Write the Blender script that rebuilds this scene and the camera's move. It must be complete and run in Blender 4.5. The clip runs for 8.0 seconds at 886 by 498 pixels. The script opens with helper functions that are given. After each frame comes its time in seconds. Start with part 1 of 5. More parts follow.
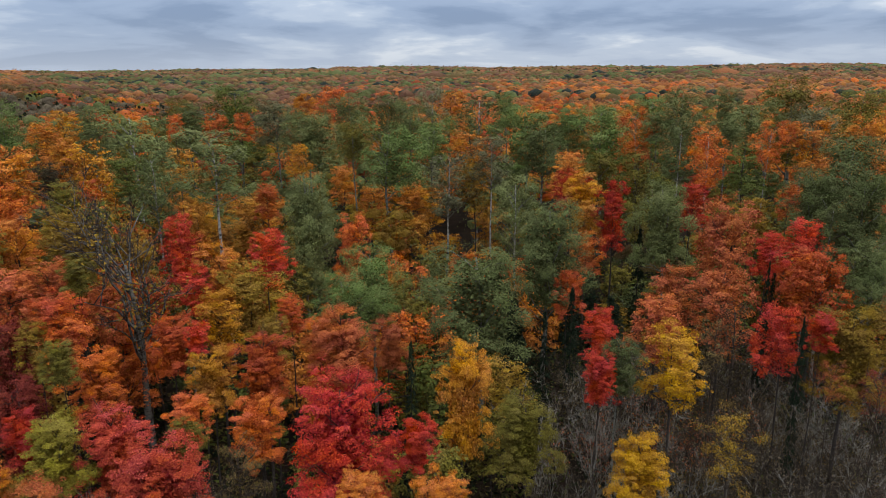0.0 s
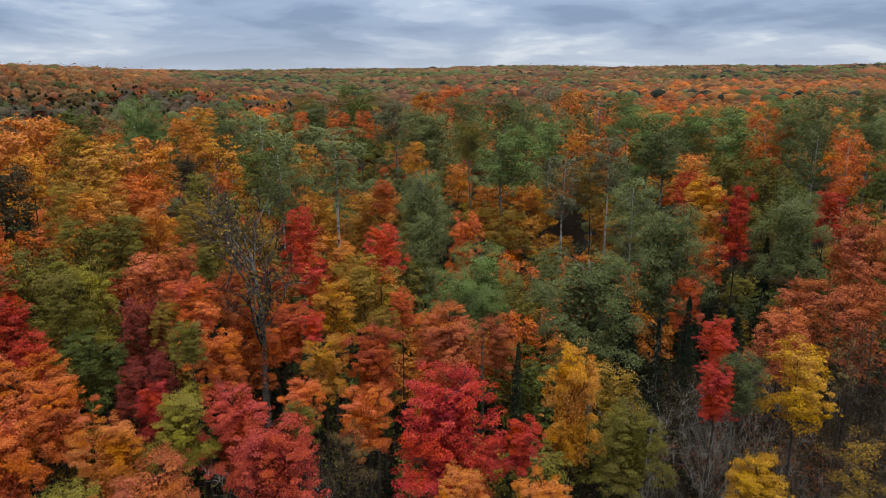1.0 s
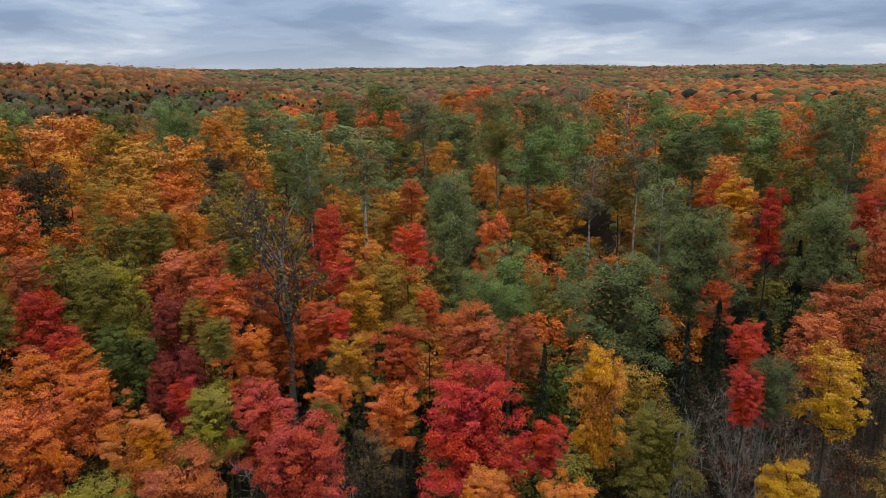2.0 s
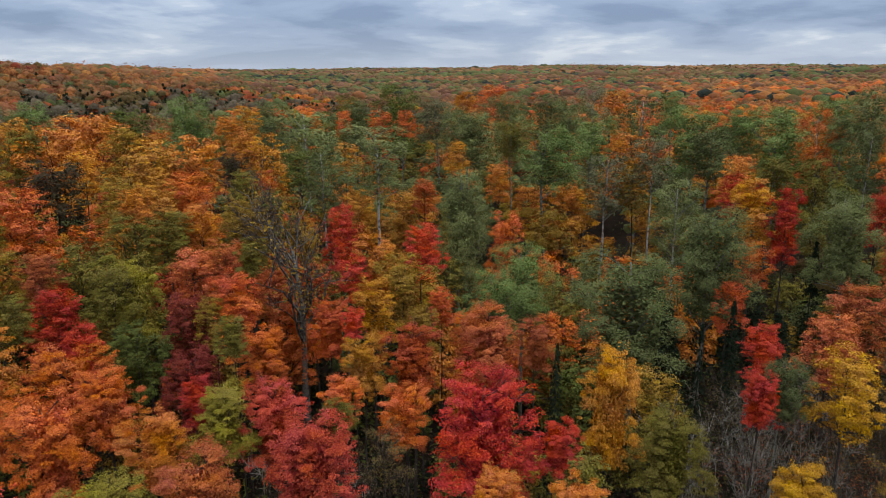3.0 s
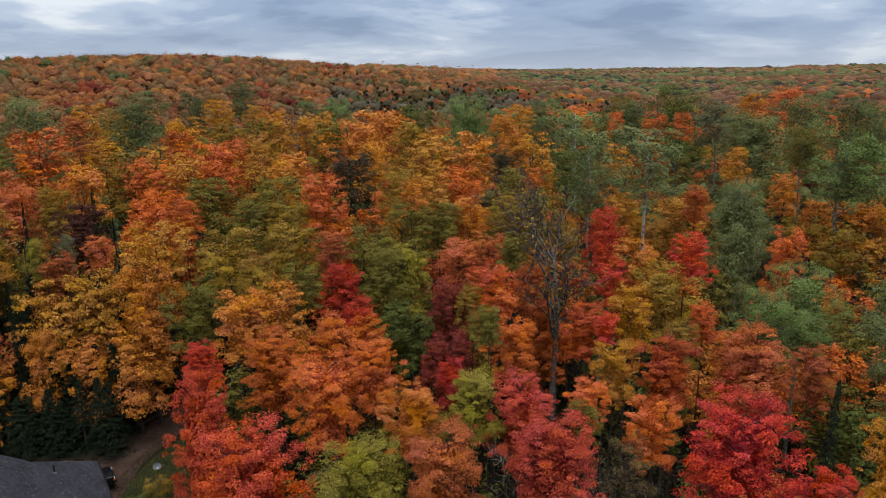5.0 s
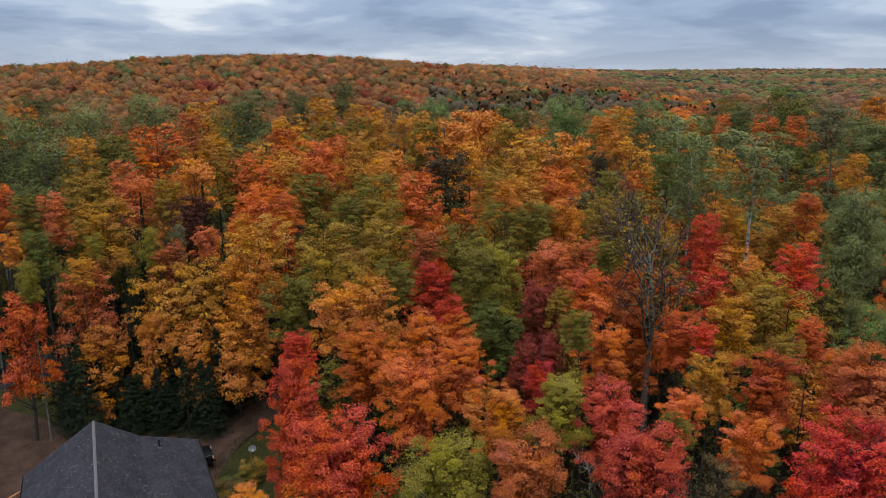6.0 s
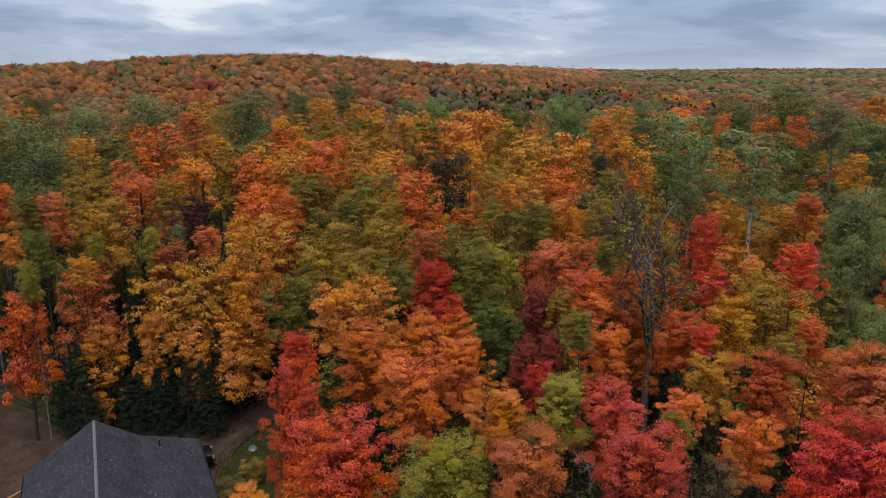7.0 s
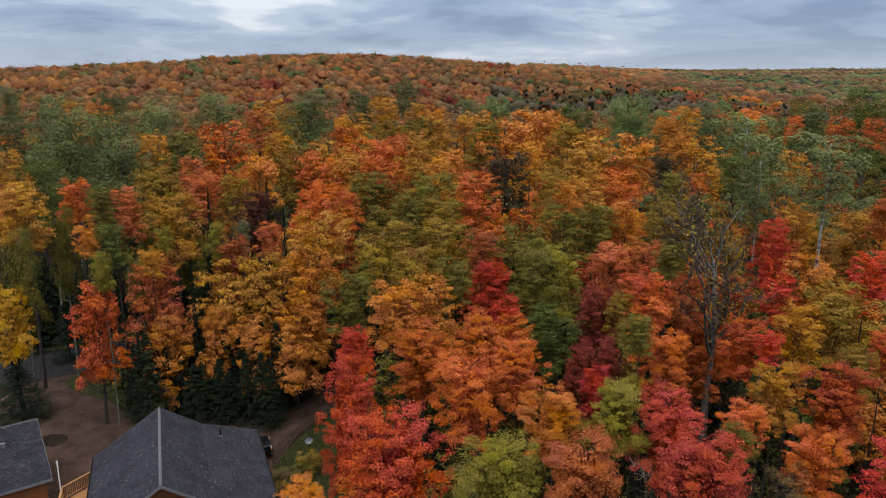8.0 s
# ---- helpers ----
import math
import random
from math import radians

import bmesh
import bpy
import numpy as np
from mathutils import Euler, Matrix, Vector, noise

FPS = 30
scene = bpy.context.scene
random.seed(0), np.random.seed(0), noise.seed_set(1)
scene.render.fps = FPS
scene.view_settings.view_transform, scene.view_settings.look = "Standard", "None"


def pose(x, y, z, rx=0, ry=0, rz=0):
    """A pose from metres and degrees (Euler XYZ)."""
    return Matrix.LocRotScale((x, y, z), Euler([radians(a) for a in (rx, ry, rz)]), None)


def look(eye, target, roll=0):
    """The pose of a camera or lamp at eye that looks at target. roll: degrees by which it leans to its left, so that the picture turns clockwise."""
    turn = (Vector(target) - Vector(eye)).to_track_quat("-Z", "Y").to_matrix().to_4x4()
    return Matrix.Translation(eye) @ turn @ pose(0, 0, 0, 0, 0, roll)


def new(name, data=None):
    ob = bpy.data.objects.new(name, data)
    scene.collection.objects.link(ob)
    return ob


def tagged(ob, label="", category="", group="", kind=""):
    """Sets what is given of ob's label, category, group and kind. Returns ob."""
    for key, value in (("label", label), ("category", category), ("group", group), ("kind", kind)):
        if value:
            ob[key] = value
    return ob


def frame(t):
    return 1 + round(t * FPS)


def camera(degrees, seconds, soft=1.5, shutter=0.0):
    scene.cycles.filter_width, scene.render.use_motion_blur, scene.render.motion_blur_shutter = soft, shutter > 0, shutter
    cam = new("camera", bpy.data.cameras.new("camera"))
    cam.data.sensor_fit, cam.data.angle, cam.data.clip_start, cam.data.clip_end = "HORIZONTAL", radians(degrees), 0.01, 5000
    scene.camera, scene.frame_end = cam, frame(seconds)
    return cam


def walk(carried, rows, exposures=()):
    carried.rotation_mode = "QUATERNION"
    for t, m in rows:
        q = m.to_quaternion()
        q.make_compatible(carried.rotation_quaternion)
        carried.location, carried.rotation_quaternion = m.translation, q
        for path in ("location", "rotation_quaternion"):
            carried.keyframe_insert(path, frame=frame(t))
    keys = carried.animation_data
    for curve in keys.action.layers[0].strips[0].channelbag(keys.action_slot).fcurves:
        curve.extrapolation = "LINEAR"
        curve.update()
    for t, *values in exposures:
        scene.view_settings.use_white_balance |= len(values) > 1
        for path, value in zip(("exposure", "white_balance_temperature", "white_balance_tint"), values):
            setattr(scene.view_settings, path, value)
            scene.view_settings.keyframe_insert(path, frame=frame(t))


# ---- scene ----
cam = camera(63.94, 8.0, soft=0.5)
# The camera hovers on one spot, thirty metres up, and turns to its left: seconds, turn, tilt below level, roll.
EYE_HEIGHT = 30.0
TURNS = [(0.0, 0.0, 13.89, -0.22), (0.2, 2.45, 13.89, -0.19), (0.3, 4.97, 13.89, -0.18), (0.4, 7.16, 13.9, -0.17), (0.5, 8.49, 13.9, -0.16), (1.0, 9.25, 13.91, -0.14),
         (1.2, 9.96, 13.91, -0.14), (1.5, 11.08, 13.92, -0.14), (1.7, 11.22, 13.93, -0.13), (2.8, 12.46, 13.95, -0.12), (3.0, 12.56, 13.95, -0.12), (3.2, 13.45, 13.95, -0.12),
         (3.4, 15.92, 13.94, -0.11), (3.5, 17.3, 13.94, -0.11), (3.7, 20.15, 13.93, -0.09), (3.8, 21.46, 13.93, -0.08), (4.0, 23.25, 13.92, -0.07), (4.5, 24.28, 13.94, -0.07),
         (4.6, 25.74, 13.94, -0.06), (4.8, 29.8, 13.94, -0.03), (5.0, 33.92, 13.94, 0.0), (5.1, 36.12, 13.94, 0.04), (5.2, 38.07, 13.94, 0.09), (6.3, 41.68, 13.96, 0.25),
         (6.5, 41.69, 13.97, 0.25), (7.0, 41.62, 13.97, 0.26), (7.1, 41.67, 13.97, 0.26), (7.5, 45.73, 14.0, 0.29), (8.0, 46.4, 14.02, 0.35)]
walk(cam, [(t, pose(0, 0, EYE_HEIGHT, 90 - tilt, 0, yaw) @ pose(0, 0, 0, 0, 0, roll)) for t, yaw, tilt, roll in TURNS])

# ---- world and sun: a closed, streaky overcast ----
SKY_STRENGTH = 1.0
SUN_DIRECTION = (0.3, -0.25, 0.92)
world = bpy.data.worlds.new("overcast")
scene.world = world
world.use_nodes = True
wn, wl = world.node_tree.nodes, world.node_tree.links
wn.clear()


def wnode(kind, **values):
    n = wn.new(kind)
    for k, v in values.items():
        n.inputs[k].default_value = v
    return n


def wmath(op, a, b=None):
    n = wn.new("ShaderNodeMath")
    n.operation = op
    for i, v in enumerate((a, b)):
        if v is None:
            continue
        if isinstance(v, (int, float)):
            n.inputs[i].default_value = v
        else:
            wl.new(v, n.inputs[i])
    return n.outputs[0]


w_co = wn.new("ShaderNodeTexCoord")
w_sep = wn.new("ShaderNodeSeparateXYZ")
wl.new(w_co.outputs["Generated"], w_sep.inputs[0])
up = wmath("MAXIMUM", w_sep.outputs[2], 0.0)
flat = wmath("ADD", up, 0.16)
w_vec = wn.new("ShaderNodeCombineXYZ")
wl.new(wmath("DIVIDE", w_sep.outputs[0], flat), w_vec.inputs[0])
wl.new(wmath("DIVIDE", w_sep.outputs[1], flat), w_vec.inputs[1])
w_vec.inputs[2].default_value = 3.7
cloud_a = wnode("ShaderNodeTexNoise", Scale=0.85, Detail=6.0, Roughness=0.5, Distortion=0.35)
cloud_b = wnode("ShaderNodeTexNoise", Scale=2.6, Detail=5.0, Roughness=0.55, Distortion=0.2)
wl.new(w_vec.outputs[0], cloud_a.inputs["Vector"])
wl.new(w_vec.outputs[0], cloud_b.inputs["Vector"])
thick = wmath("ADD", wmath("MULTIPLY", cloud_a.outputs["Fac"], 0.78), wmath("MULTIPLY", cloud_b.outputs["Fac"], 0.22))
w_ramp = wn.new("ShaderNodeValToRGB")
wl.new(thick, w_ramp.inputs[0])
w_ramp.color_ramp.interpolation = "EASE"
for i, (at, c) in enumerate(((0.38, (0.22, 0.3, 0.46)), (0.48, (0.32, 0.41, 0.58)), (0.56, (0.47, 0.555, 0.7)), (0.64, (0.76, 0.81, 0.88)))):
    e = w_ramp.color_ramp.elements[i] if i < 2 else w_ramp.color_ramp.elements.new(at)
    e.position, e.color = at, (*c, 1)
# the thinner, paler rim of sky over the horizon
rim = wmath("POWER", wmath("SUBTRACT", 1.0, wmath("MINIMUM", wmath("MULTIPLY", up, 13.0), 1.0)), 2.0)
w_rim = wn.new("ShaderNodeMix")
w_rim.data_type = "RGBA"
wl.new(wmath("MULTIPLY", rim, 0.8), w_rim.inputs[0])
wl.new(w_ramp.outputs[0], w_rim.inputs[6])
w_rim.inputs[7].default_value = (0.58, 0.655, 0.78, 1)
# thick cloud overhead is nearly white
w_top = wn.new("ShaderNodeMix")
w_top.data_type = "RGBA"
wl.new(wmath("MINIMUM", wmath("MAXIMUM", wmath("SUBTRACT", wmath("MULTIPLY", up, 3.0), 0.7), 0.0), 0.85), w_top.inputs[0])
wl.new(w_rim.outputs[2], w_top.inputs[6])
w_top.inputs[7].default_value = (0.53, 0.52, 0.5, 1)
# clear-sky colour that filters through the cloud
w_sky = wn.new("ShaderNodeTexSky")
w_sky.sky_type, w_sky.sun_disc = "NISHITA", False
w_sky.sun_elevation, w_sky.sun_rotation = radians(67), radians(130)
w_mix = wn.new("ShaderNodeMix")
w_mix.data_type, w_mix.blend_type = "RGBA", "ADD"
w_mix.inputs[0].default_value = 0.012
wl.new(w_top.outputs[2], w_mix.inputs[6])
wl.new(w_sky.outputs[0], w_mix.inputs[7])
# an overcast sky is brightest overhead
w_bg = wn.new("ShaderNodeBackground")
wl.new(w_mix.outputs[2], w_bg.inputs[0])
wl.new(wmath("MULTIPLY", wmath("ADD", 0.86, wmath("MULTIPLY", up, 1.55)), SKY_STRENGTH), w_bg.inputs[1])
wl.new(w_bg.outputs[0], wn.new("ShaderNodeOutputWorld").inputs[0])

sun = new("sun", bpy.data.lights.new("sun", "SUN"))
sun.data.energy, sun.data.angle, sun.data.color = 0.95, radians(35), (1.0, 0.96, 0.9)
sun.matrix_world = look((0, 0, 200), (-SUN_DIRECTION[0], -SUN_DIRECTION[1], 200 - SUN_DIRECTION[2]))

# ---- materials ----


class Paint:
    """A node material with short ways to add nodes."""

    def __init__(self, name):
        self.mat = bpy.data.materials.new(name)
        self.mat.use_nodes = True
        self.n, self.l = self.mat.node_tree.nodes, self.mat.node_tree.links
        self.bsdf = self.n["Principled BSDF"]
        self.out = self.n["Material Output"]

    def put(self, value, socket):
        if hasattr(value, "is_linked"):
            self.l.new(value, socket)
        else:
            socket.default_value = value

    def math(self, op, a, b=0.0):
        n = self.n.new("ShaderNodeMath")
        n.operation = op
        self.put(a, n.inputs[0]), self.put(b, n.inputs[1])
        return n.outputs[0]

    def span(self, v, a, b, c, d):
        n = self.n.new("ShaderNodeMapRange")
        self.put(v, n.inputs[0])
        for i, x in enumerate((a, b, c, d)):
            n.inputs[i + 1].default_value = x
        return n.outputs[0]

    def mix(self, f, a, b, blend="MIX"):
        n = self.n.new("ShaderNodeMix")
        n.data_type, n.blend_type = "RGBA", blend
        self.put(f, n.inputs[0]), self.put(a, n.inputs[6]), self.put(b, n.inputs[7])
        return n.outputs[2]

    def coords(self, which="Object", scale=(1, 1, 1), shift=None):
        c = self.n.new("ShaderNodeTexCoord").outputs[which]
        m = self.n.new("ShaderNodeMapping")
        m.inputs["Scale"].default_value = scale
        self.l.new(c, m.inputs["Vector"])
        if shift is not None:
            self.l.new(shift, m.inputs["Location"])
        return m.outputs[0]

    def noise(self, vec, scale, detail=4.0, rough=0.55):
        n = self.n.new("ShaderNodeTexNoise")
        self.l.new(vec, n.inputs["Vector"])
        n.inputs["Scale"].default_value, n.inputs["Detail"].default_value, n.inputs["Roughness"].default_value = scale, detail, rough
        return n.outputs["Fac"]

    def hsv(self, colour, h=0.5, s=1.0, v=1.0):
        n = self.n.new("ShaderNodeHueSaturation")
        self.put(h, n.inputs["Hue"]), self.put(s, n.inputs["Saturation"]), self.put(v, n.inputs["Value"])
        self.put(colour, n.inputs["Color"])
        return n.outputs[0]

    def bump(self, height, strength=0.5, distance=0.02):
        n = self.n.new("ShaderNodeBump")
        n.inputs["Strength"].default_value, n.inputs["Distance"].default_value = strength, distance
        self.l.new(height, n.inputs["Height"])
        self.l.new(n.outputs[0], self.bsdf.inputs["Normal"])

    def set(self, colour, rough=0.7, metal=0.0, spec=0.4):
        self.put(colour, self.bsdf.inputs["Base Color"]), self.put(rough, self.bsdf.inputs["Roughness"])
        self.bsdf.inputs["Metallic"].default_value, self.bsdf.inputs["Specular IOR Level"].default_value = metal, spec
        return self


def leaf_material(name, colour_of, vary=0.42, grain=False):
    p = Paint(name)
    info = p.n.new("ShaderNodeObjectInfo")
    island = p.n.new("ShaderNodeNewGeometry").outputs["Random Per Island"]
    colour = colour_of(p, info)
    vec = p.coords("Object", (1, 1, 1), p.math("MULTIPLY", info.outputs["Random"], 40.0))
    patch = p.noise(vec, 0.42, 3.0)
    fine = p.noise(vec, 2.6, 2.0)
    hue = p.math("ADD", p.span(patch, 0.3, 0.7, 0.49, 0.508), p.span(island, 0, 1, -0.009, 0.009))
    value = p.math("MULTIPLY", p.span(island, 0, 1, 1 - vary, 1 + vary), p.span(fine, 0.3, 0.7, 0.86, 1.14))
    turning = p.math("MULTIPLY", p.span(p.noise(vec, 0.3, 2.0), 0.52, 0.68, 0, 1), p.span(info.outputs["Random"], 0.3, 1.0, 0.0, 0.3))
    colour = p.mix(turning, colour, p.mix(0.55, colour, (0.16, 0.16, 0.02, 1)))
    tone = p.hsv(colour, hue, p.span(patch, 0.3, 0.7, 0.92, 1.03), value)
    p.set(tone, 0.72, 0.0, 0.03)
    if grain:
        p.bump(p.noise(p.coords("Object"), 1.7, 5.0, 0.7), 1.0, 0.9)
    thru = p.n.new("ShaderNodeBsdfTranslucent")
    p.l.new(tone, thru.inputs[0])
    both = p.n.new("ShaderNodeMixShader")
    both.inputs[0].default_value = 0.05
    p.l.new(p.bsdf.outputs[0], both.inputs[1]), p.l.new(thru.outputs[0], both.inputs[2])
    p.l.new(both.outputs[0], p.out.inputs[0])
    return p.mat


def from_attribute(p, info):
    n = p.n.new("ShaderNodeAttribute")
    n.attribute_name = "leaf_colour"
    return n.outputs["Color"]


LEAF = leaf_material("leaf", lambda p, info: info.outputs["Color"])
WOODS_LEAF = leaf_material("woods_leaf", from_attribute, 0.2, True)


def bark_material(name, light, dark, white=False):
    p = Paint(name)
    v = p.coords("Object", (1, 1, 0.35) if not white else (1, 1, 2.2))
    big, fine = p.noise(v, 3.0), p.noise(v, 14.0, 6.0)
    mask = p.span(big, 0.5, 0.62, 0, 1) if white else p.span(fine, 0.3, 0.7, 0, 1)
    p.set(p.mix(mask, (*light, 1), (*dark, 1)), 0.9, 0, 0.2)
    p.bump(fine, 0.7, 0.04)
    return p.mat


MAPLE_BARK = bark_material("maple_bark", (0.085, 0.07, 0.06), (0.03, 0.025, 0.022))
BIRCH_BARK = bark_material("birch_bark", (0.42, 0.41, 0.38), (0.06, 0.05, 0.045), True)
ASPEN_BARK = bark_material("aspen_bark", (0.2, 0.2, 0.17), (0.05, 0.048, 0.04), True)
ALDER_BARK = bark_material("alder_bark", (0.38, 0.36, 0.32), (0.1, 0.085, 0.068))
SNAG_BARK = bark_material("snag_bark", (0.15, 0.14, 0.125), (0.028, 0.025, 0.023), True)
GREY_BARK = bark_material("grey_bark", (0.105, 0.08, 0.062), (0.028, 0.022, 0.017))


def mottled(name, a, b, scale, rough=0.9, fine=40.0, bump=0.4, depth=0.03, spec=0.3):
    p = Paint(name)
    v = p.coords("Object")
    big, small = p.noise(v, scale, 5.0), p.noise(v, fine, 4.0)
    mixf = p.span(p.math("ADD", p.math("MULTIPLY", big, 0.65), p.math("MULTIPLY", small, 0.35)), 0.35, 0.65, 0, 1)
    p.set(p.mix(mixf, (*a, 1), (*b, 1)), rough, 0, spec)
    p.bump(small, bump, depth)
    return p.mat


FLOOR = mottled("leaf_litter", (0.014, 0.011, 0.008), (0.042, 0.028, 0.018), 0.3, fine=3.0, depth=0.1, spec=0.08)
GRAVEL = mottled("damp_gravel", (0.036, 0.02, 0.015), (0.115, 0.072, 0.056), 0.5, fine=7.0, spec=0.1, bump=0.8, depth=0.06)
ASPHALT = mottled("asphalt", (0.02, 0.019, 0.021), (0.036, 0.034, 0.037), 0.6, fine=20.0, spec=0.08)
GRASS = mottled("lawn_grass", (0.022, 0.03, 0.009), (0.062, 0.06, 0.02), 0.8, fine=8.0, spec=0.1)
CONCRETE = mottled("grey_concrete", (0.2, 0.2, 0.2), (0.3, 0.3, 0.29), 1.2)
TRIM = mottled("grey_trim", (0.13, 0.13, 0.145), (0.22, 0.22, 0.235), 2.0, 0.6)
WHITE = mottled("white_paint", (0.68, 0.68, 0.68), (0.8, 0.8, 0.8), 3.0, 0.45)
DARK = mottled("dark_metal", (0.015, 0.015, 0.016), (0.035, 0.035, 0.036), 3.0, 0.5)
RUBBER = mottled("black_rubber", (0.012, 0.012, 0.012), (0.03, 0.03, 0.03), 4.0, 0.9)
CAP = mottled("ridge_shingle", (0.05, 0.052, 0.06), (0.09, 0.092, 0.1), 3.0, 0.85)
DISH_GREY = mottled("dish_grey", (0.13, 0.14, 0.155), (0.18, 0.19, 0.2), 2.0, 0.5)


def shingle_material():
    p = Paint("asphalt_shingle")
    v = p.coords("Object")
    rnd = p.n.new("ShaderNodeNewGeometry").outputs["Random Per Island"]
    big, grit = p.noise(v, 0.7, 4.0), p.noise(v, 60.0, 3.0)
    base = p.mix(p.span(big, 0.3, 0.7, 0, 1), (0.03, 0.031, 0.041, 1), (0.05, 0.05, 0.064, 1))
    p.set(p.hsv(base, 0.5, 1.0, p.math("MULTIPLY", p.span(rnd, 0, 1, 0.8, 1.22), p.span(grit, 0.3, 0.7, 0.8, 1.2))), 0.9, 0, 0.12)
    p.bump(grit, 0.5, 0.01)
    return p.mat


def wood_material(name, a, b):
    p = Paint(name)
    v = p.coords("Object", (0.6, 9, 9))
    rnd = p.n.new("ShaderNodeNewGeometry").outputs["Random Per Island"]
    grain = p.noise(v, 2.0, 6.0)
    p.set(p.hsv(p.mix(p.span(grain, 0.3, 0.7, 0, 1), (*a, 1), (*b, 1)), 0.5, 1.0, p.span(rnd, 0, 1, 0.75, 1.25)), 0.6, 0, 0.35)
    p.bump(grain, 0.3, 0.01)
    return p.mat


SHINGLE = shingle_material()
SIDING = wood_material("stained_log_siding", (0.19, 0.06, 0.022), (0.3, 0.11, 0.04))
DECKING = wood_material("cedar_decking", (0.34, 0.16, 0.06), (0.46, 0.24, 0.1))
CAR_PAINT = Paint("black_car_paint").set((0.012, 0.013, 0.016, 1), 0.25, 0.3, 0.6).mat
CHROME = Paint("chrome").set((0.55, 0.56, 0.58, 1), 0.2, 1.0).mat
LAMP_GLASS = Paint("headlight_glass").set((0.75, 0.75, 0.72, 1), 0.12, 0.2, 0.7).mat
AMBER_GLASS = Paint("amber_lens").set((0.8, 0.25, 0.04, 1), 0.2, 0.0, 0.6).mat
GLASS = Paint("tinted_glass").set((0.015, 0.018, 0.02, 1), 0.06, 0.0, 0.8).mat

# ---- the lie of the land ----


def ease(v, a, b):
    t = np.clip((v - a) / (b - a), 0, 1)
    return t * t * (3 - 2 * t)


def land(x, y):
    """Height of the ground: level round the house, a wooded hill to the west, low ridges far off."""
    d, az = np.hypot(x, y), np.degrees(np.arctan2(-x, y))
    roll = np.sin(x * 0.011 + 1.3) * np.cos(y * 0.009 + 0.4) + 0.5 * np.sin(x * 0.023 + y * 0.017)
    hill = 27.3 * ease(d, 210, 500) * ease(az, 14, 52) * (1 - 0.4 * ease(az, 58, 84)) * (1 - ease(az, 120, 150))
    behind = 1 - 0.75 * ease(az, 2, 36) * (1 - ease(az, 120, 150))
    far = (13.5 * ease(d, 450, 1100) + 14 * ease(d, 1000, 2700)) * behind
    ridges = 9 * np.sin(az * 0.21 + 0.8) * ease(d, 900, 2200) * np.sin(d * 0.004 + az * 0.1) * behind
    return hill + far + ridges + 2.0 * roll * ease(d, 150, 400)


def mesh_of(name, verts, faces, material, smooth=False):
    me = bpy.data.meshes.new(name)
    me.from_pydata(verts, [], faces)
    me.materials.append(material)
    if smooth:
        me.polygons.foreach_set("use_smooth", [True] * len(me.polygons))
    me.update()
    return me


def ground_sheet():
    rings = [0.0] + [10 * 1.075 ** i for i in range(87)]
    steps = 144
    verts, faces = [(0, 0, 0)], []
    for r in rings[1:]:
        a = np.arange(steps) / steps * 2 * math.pi
        x, y = r * np.cos(a), r * np.sin(a)
        verts += np.stack([x, y, land(x, y)], 1).tolist()
    for s in range(steps):
        faces.append((0, 1 + s, 1 + (s + 1) % steps))
    for i in range(len(rings) - 2):
        p, q = 1 + i * steps, 1 + (i + 1) * steps
        for s in range(steps):
            n = (s + 1) % steps
            faces.append((p + s, q + s, q + n, p + n))
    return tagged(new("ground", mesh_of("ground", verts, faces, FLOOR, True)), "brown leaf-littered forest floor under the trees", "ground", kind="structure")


ground_sheet()


def smooth_outline(points, rounds=3):
    for _ in range(rounds):
        points = [tuple(a * w + b * (1 - w) for a, b in zip(p, q)) for p, q in zip(points, points[1:] + points[:1]) for w in (0.75, 0.25)]
    return points


def patch(name, points, z, material, label, category):
    bm = bmesh.new()
    edge = [bm.verts.new((x, y, z)) for x, y in smooth_outline(points)]
    top = bm.faces.new(edge)
    if top.normal.z < 0:
        top.normal_flip()
    low = bmesh.ops.extrude_face_region(bm, geom=[top])
    for v in low["geom"]:
        if isinstance(v, bmesh.types.BMVert):
            v.co.z = -0.3
    bmesh.ops.recalc_face_normals(bm, faces=bm.faces)
    bmesh.ops.triangulate(bm, faces=bm.faces)
    me = bpy.data.meshes.new(name)
    bm.to_mesh(me)
    bm.free()
    me.materials.append(material)
    return tagged(new(name, me), label, category, kind="structure")


patch("driveway", [(-75.52, 15.93), (-73.59, 20.77), (-66.81, 19.31), (-61.48, 19.8), (-58.09, 22.32), (-54.61, 25.61), (-52.47, 29.1), (-53.25, 33.84), (-55.19, 40.14), (-50.83, 40.14), (-49.18, 31.42), (-47.44, 27.55), (-43.57, 24.64), (-39.69, 21.74), (-40.66, 13.02),
                   (-47.44, 3.34), (-61, 3.34), (-70.68, 9.15)], 0.02, GRAVEL, "brown damp gravel driveway strewn with fallen leaves", "driveway")
patch("lawn", [(-45.99, 25.9), (-48.21, 29.97), (-48.89, 33.36), (-44.53, 34.32), (-37.76, 28.51), (-35.82, 20.77), (-41.63, 21.25)], 0.045, GRASS, "short green lawn dotted with fallen leaves", "lawn")
patch("road", [(-88.11, -12.16), (-79.4, 7.21), (-75.04, 14.96), (-74.07, 18.83), (-72.62, 30.45), (-77.46, 34.32), (-81.33, 21.74), (-82.3, 14.96), (-88.11, 5.27), (-96.83, -8.29)], 0.06, ASPHALT, "dark grey asphalt road with fallen leaves", "road")
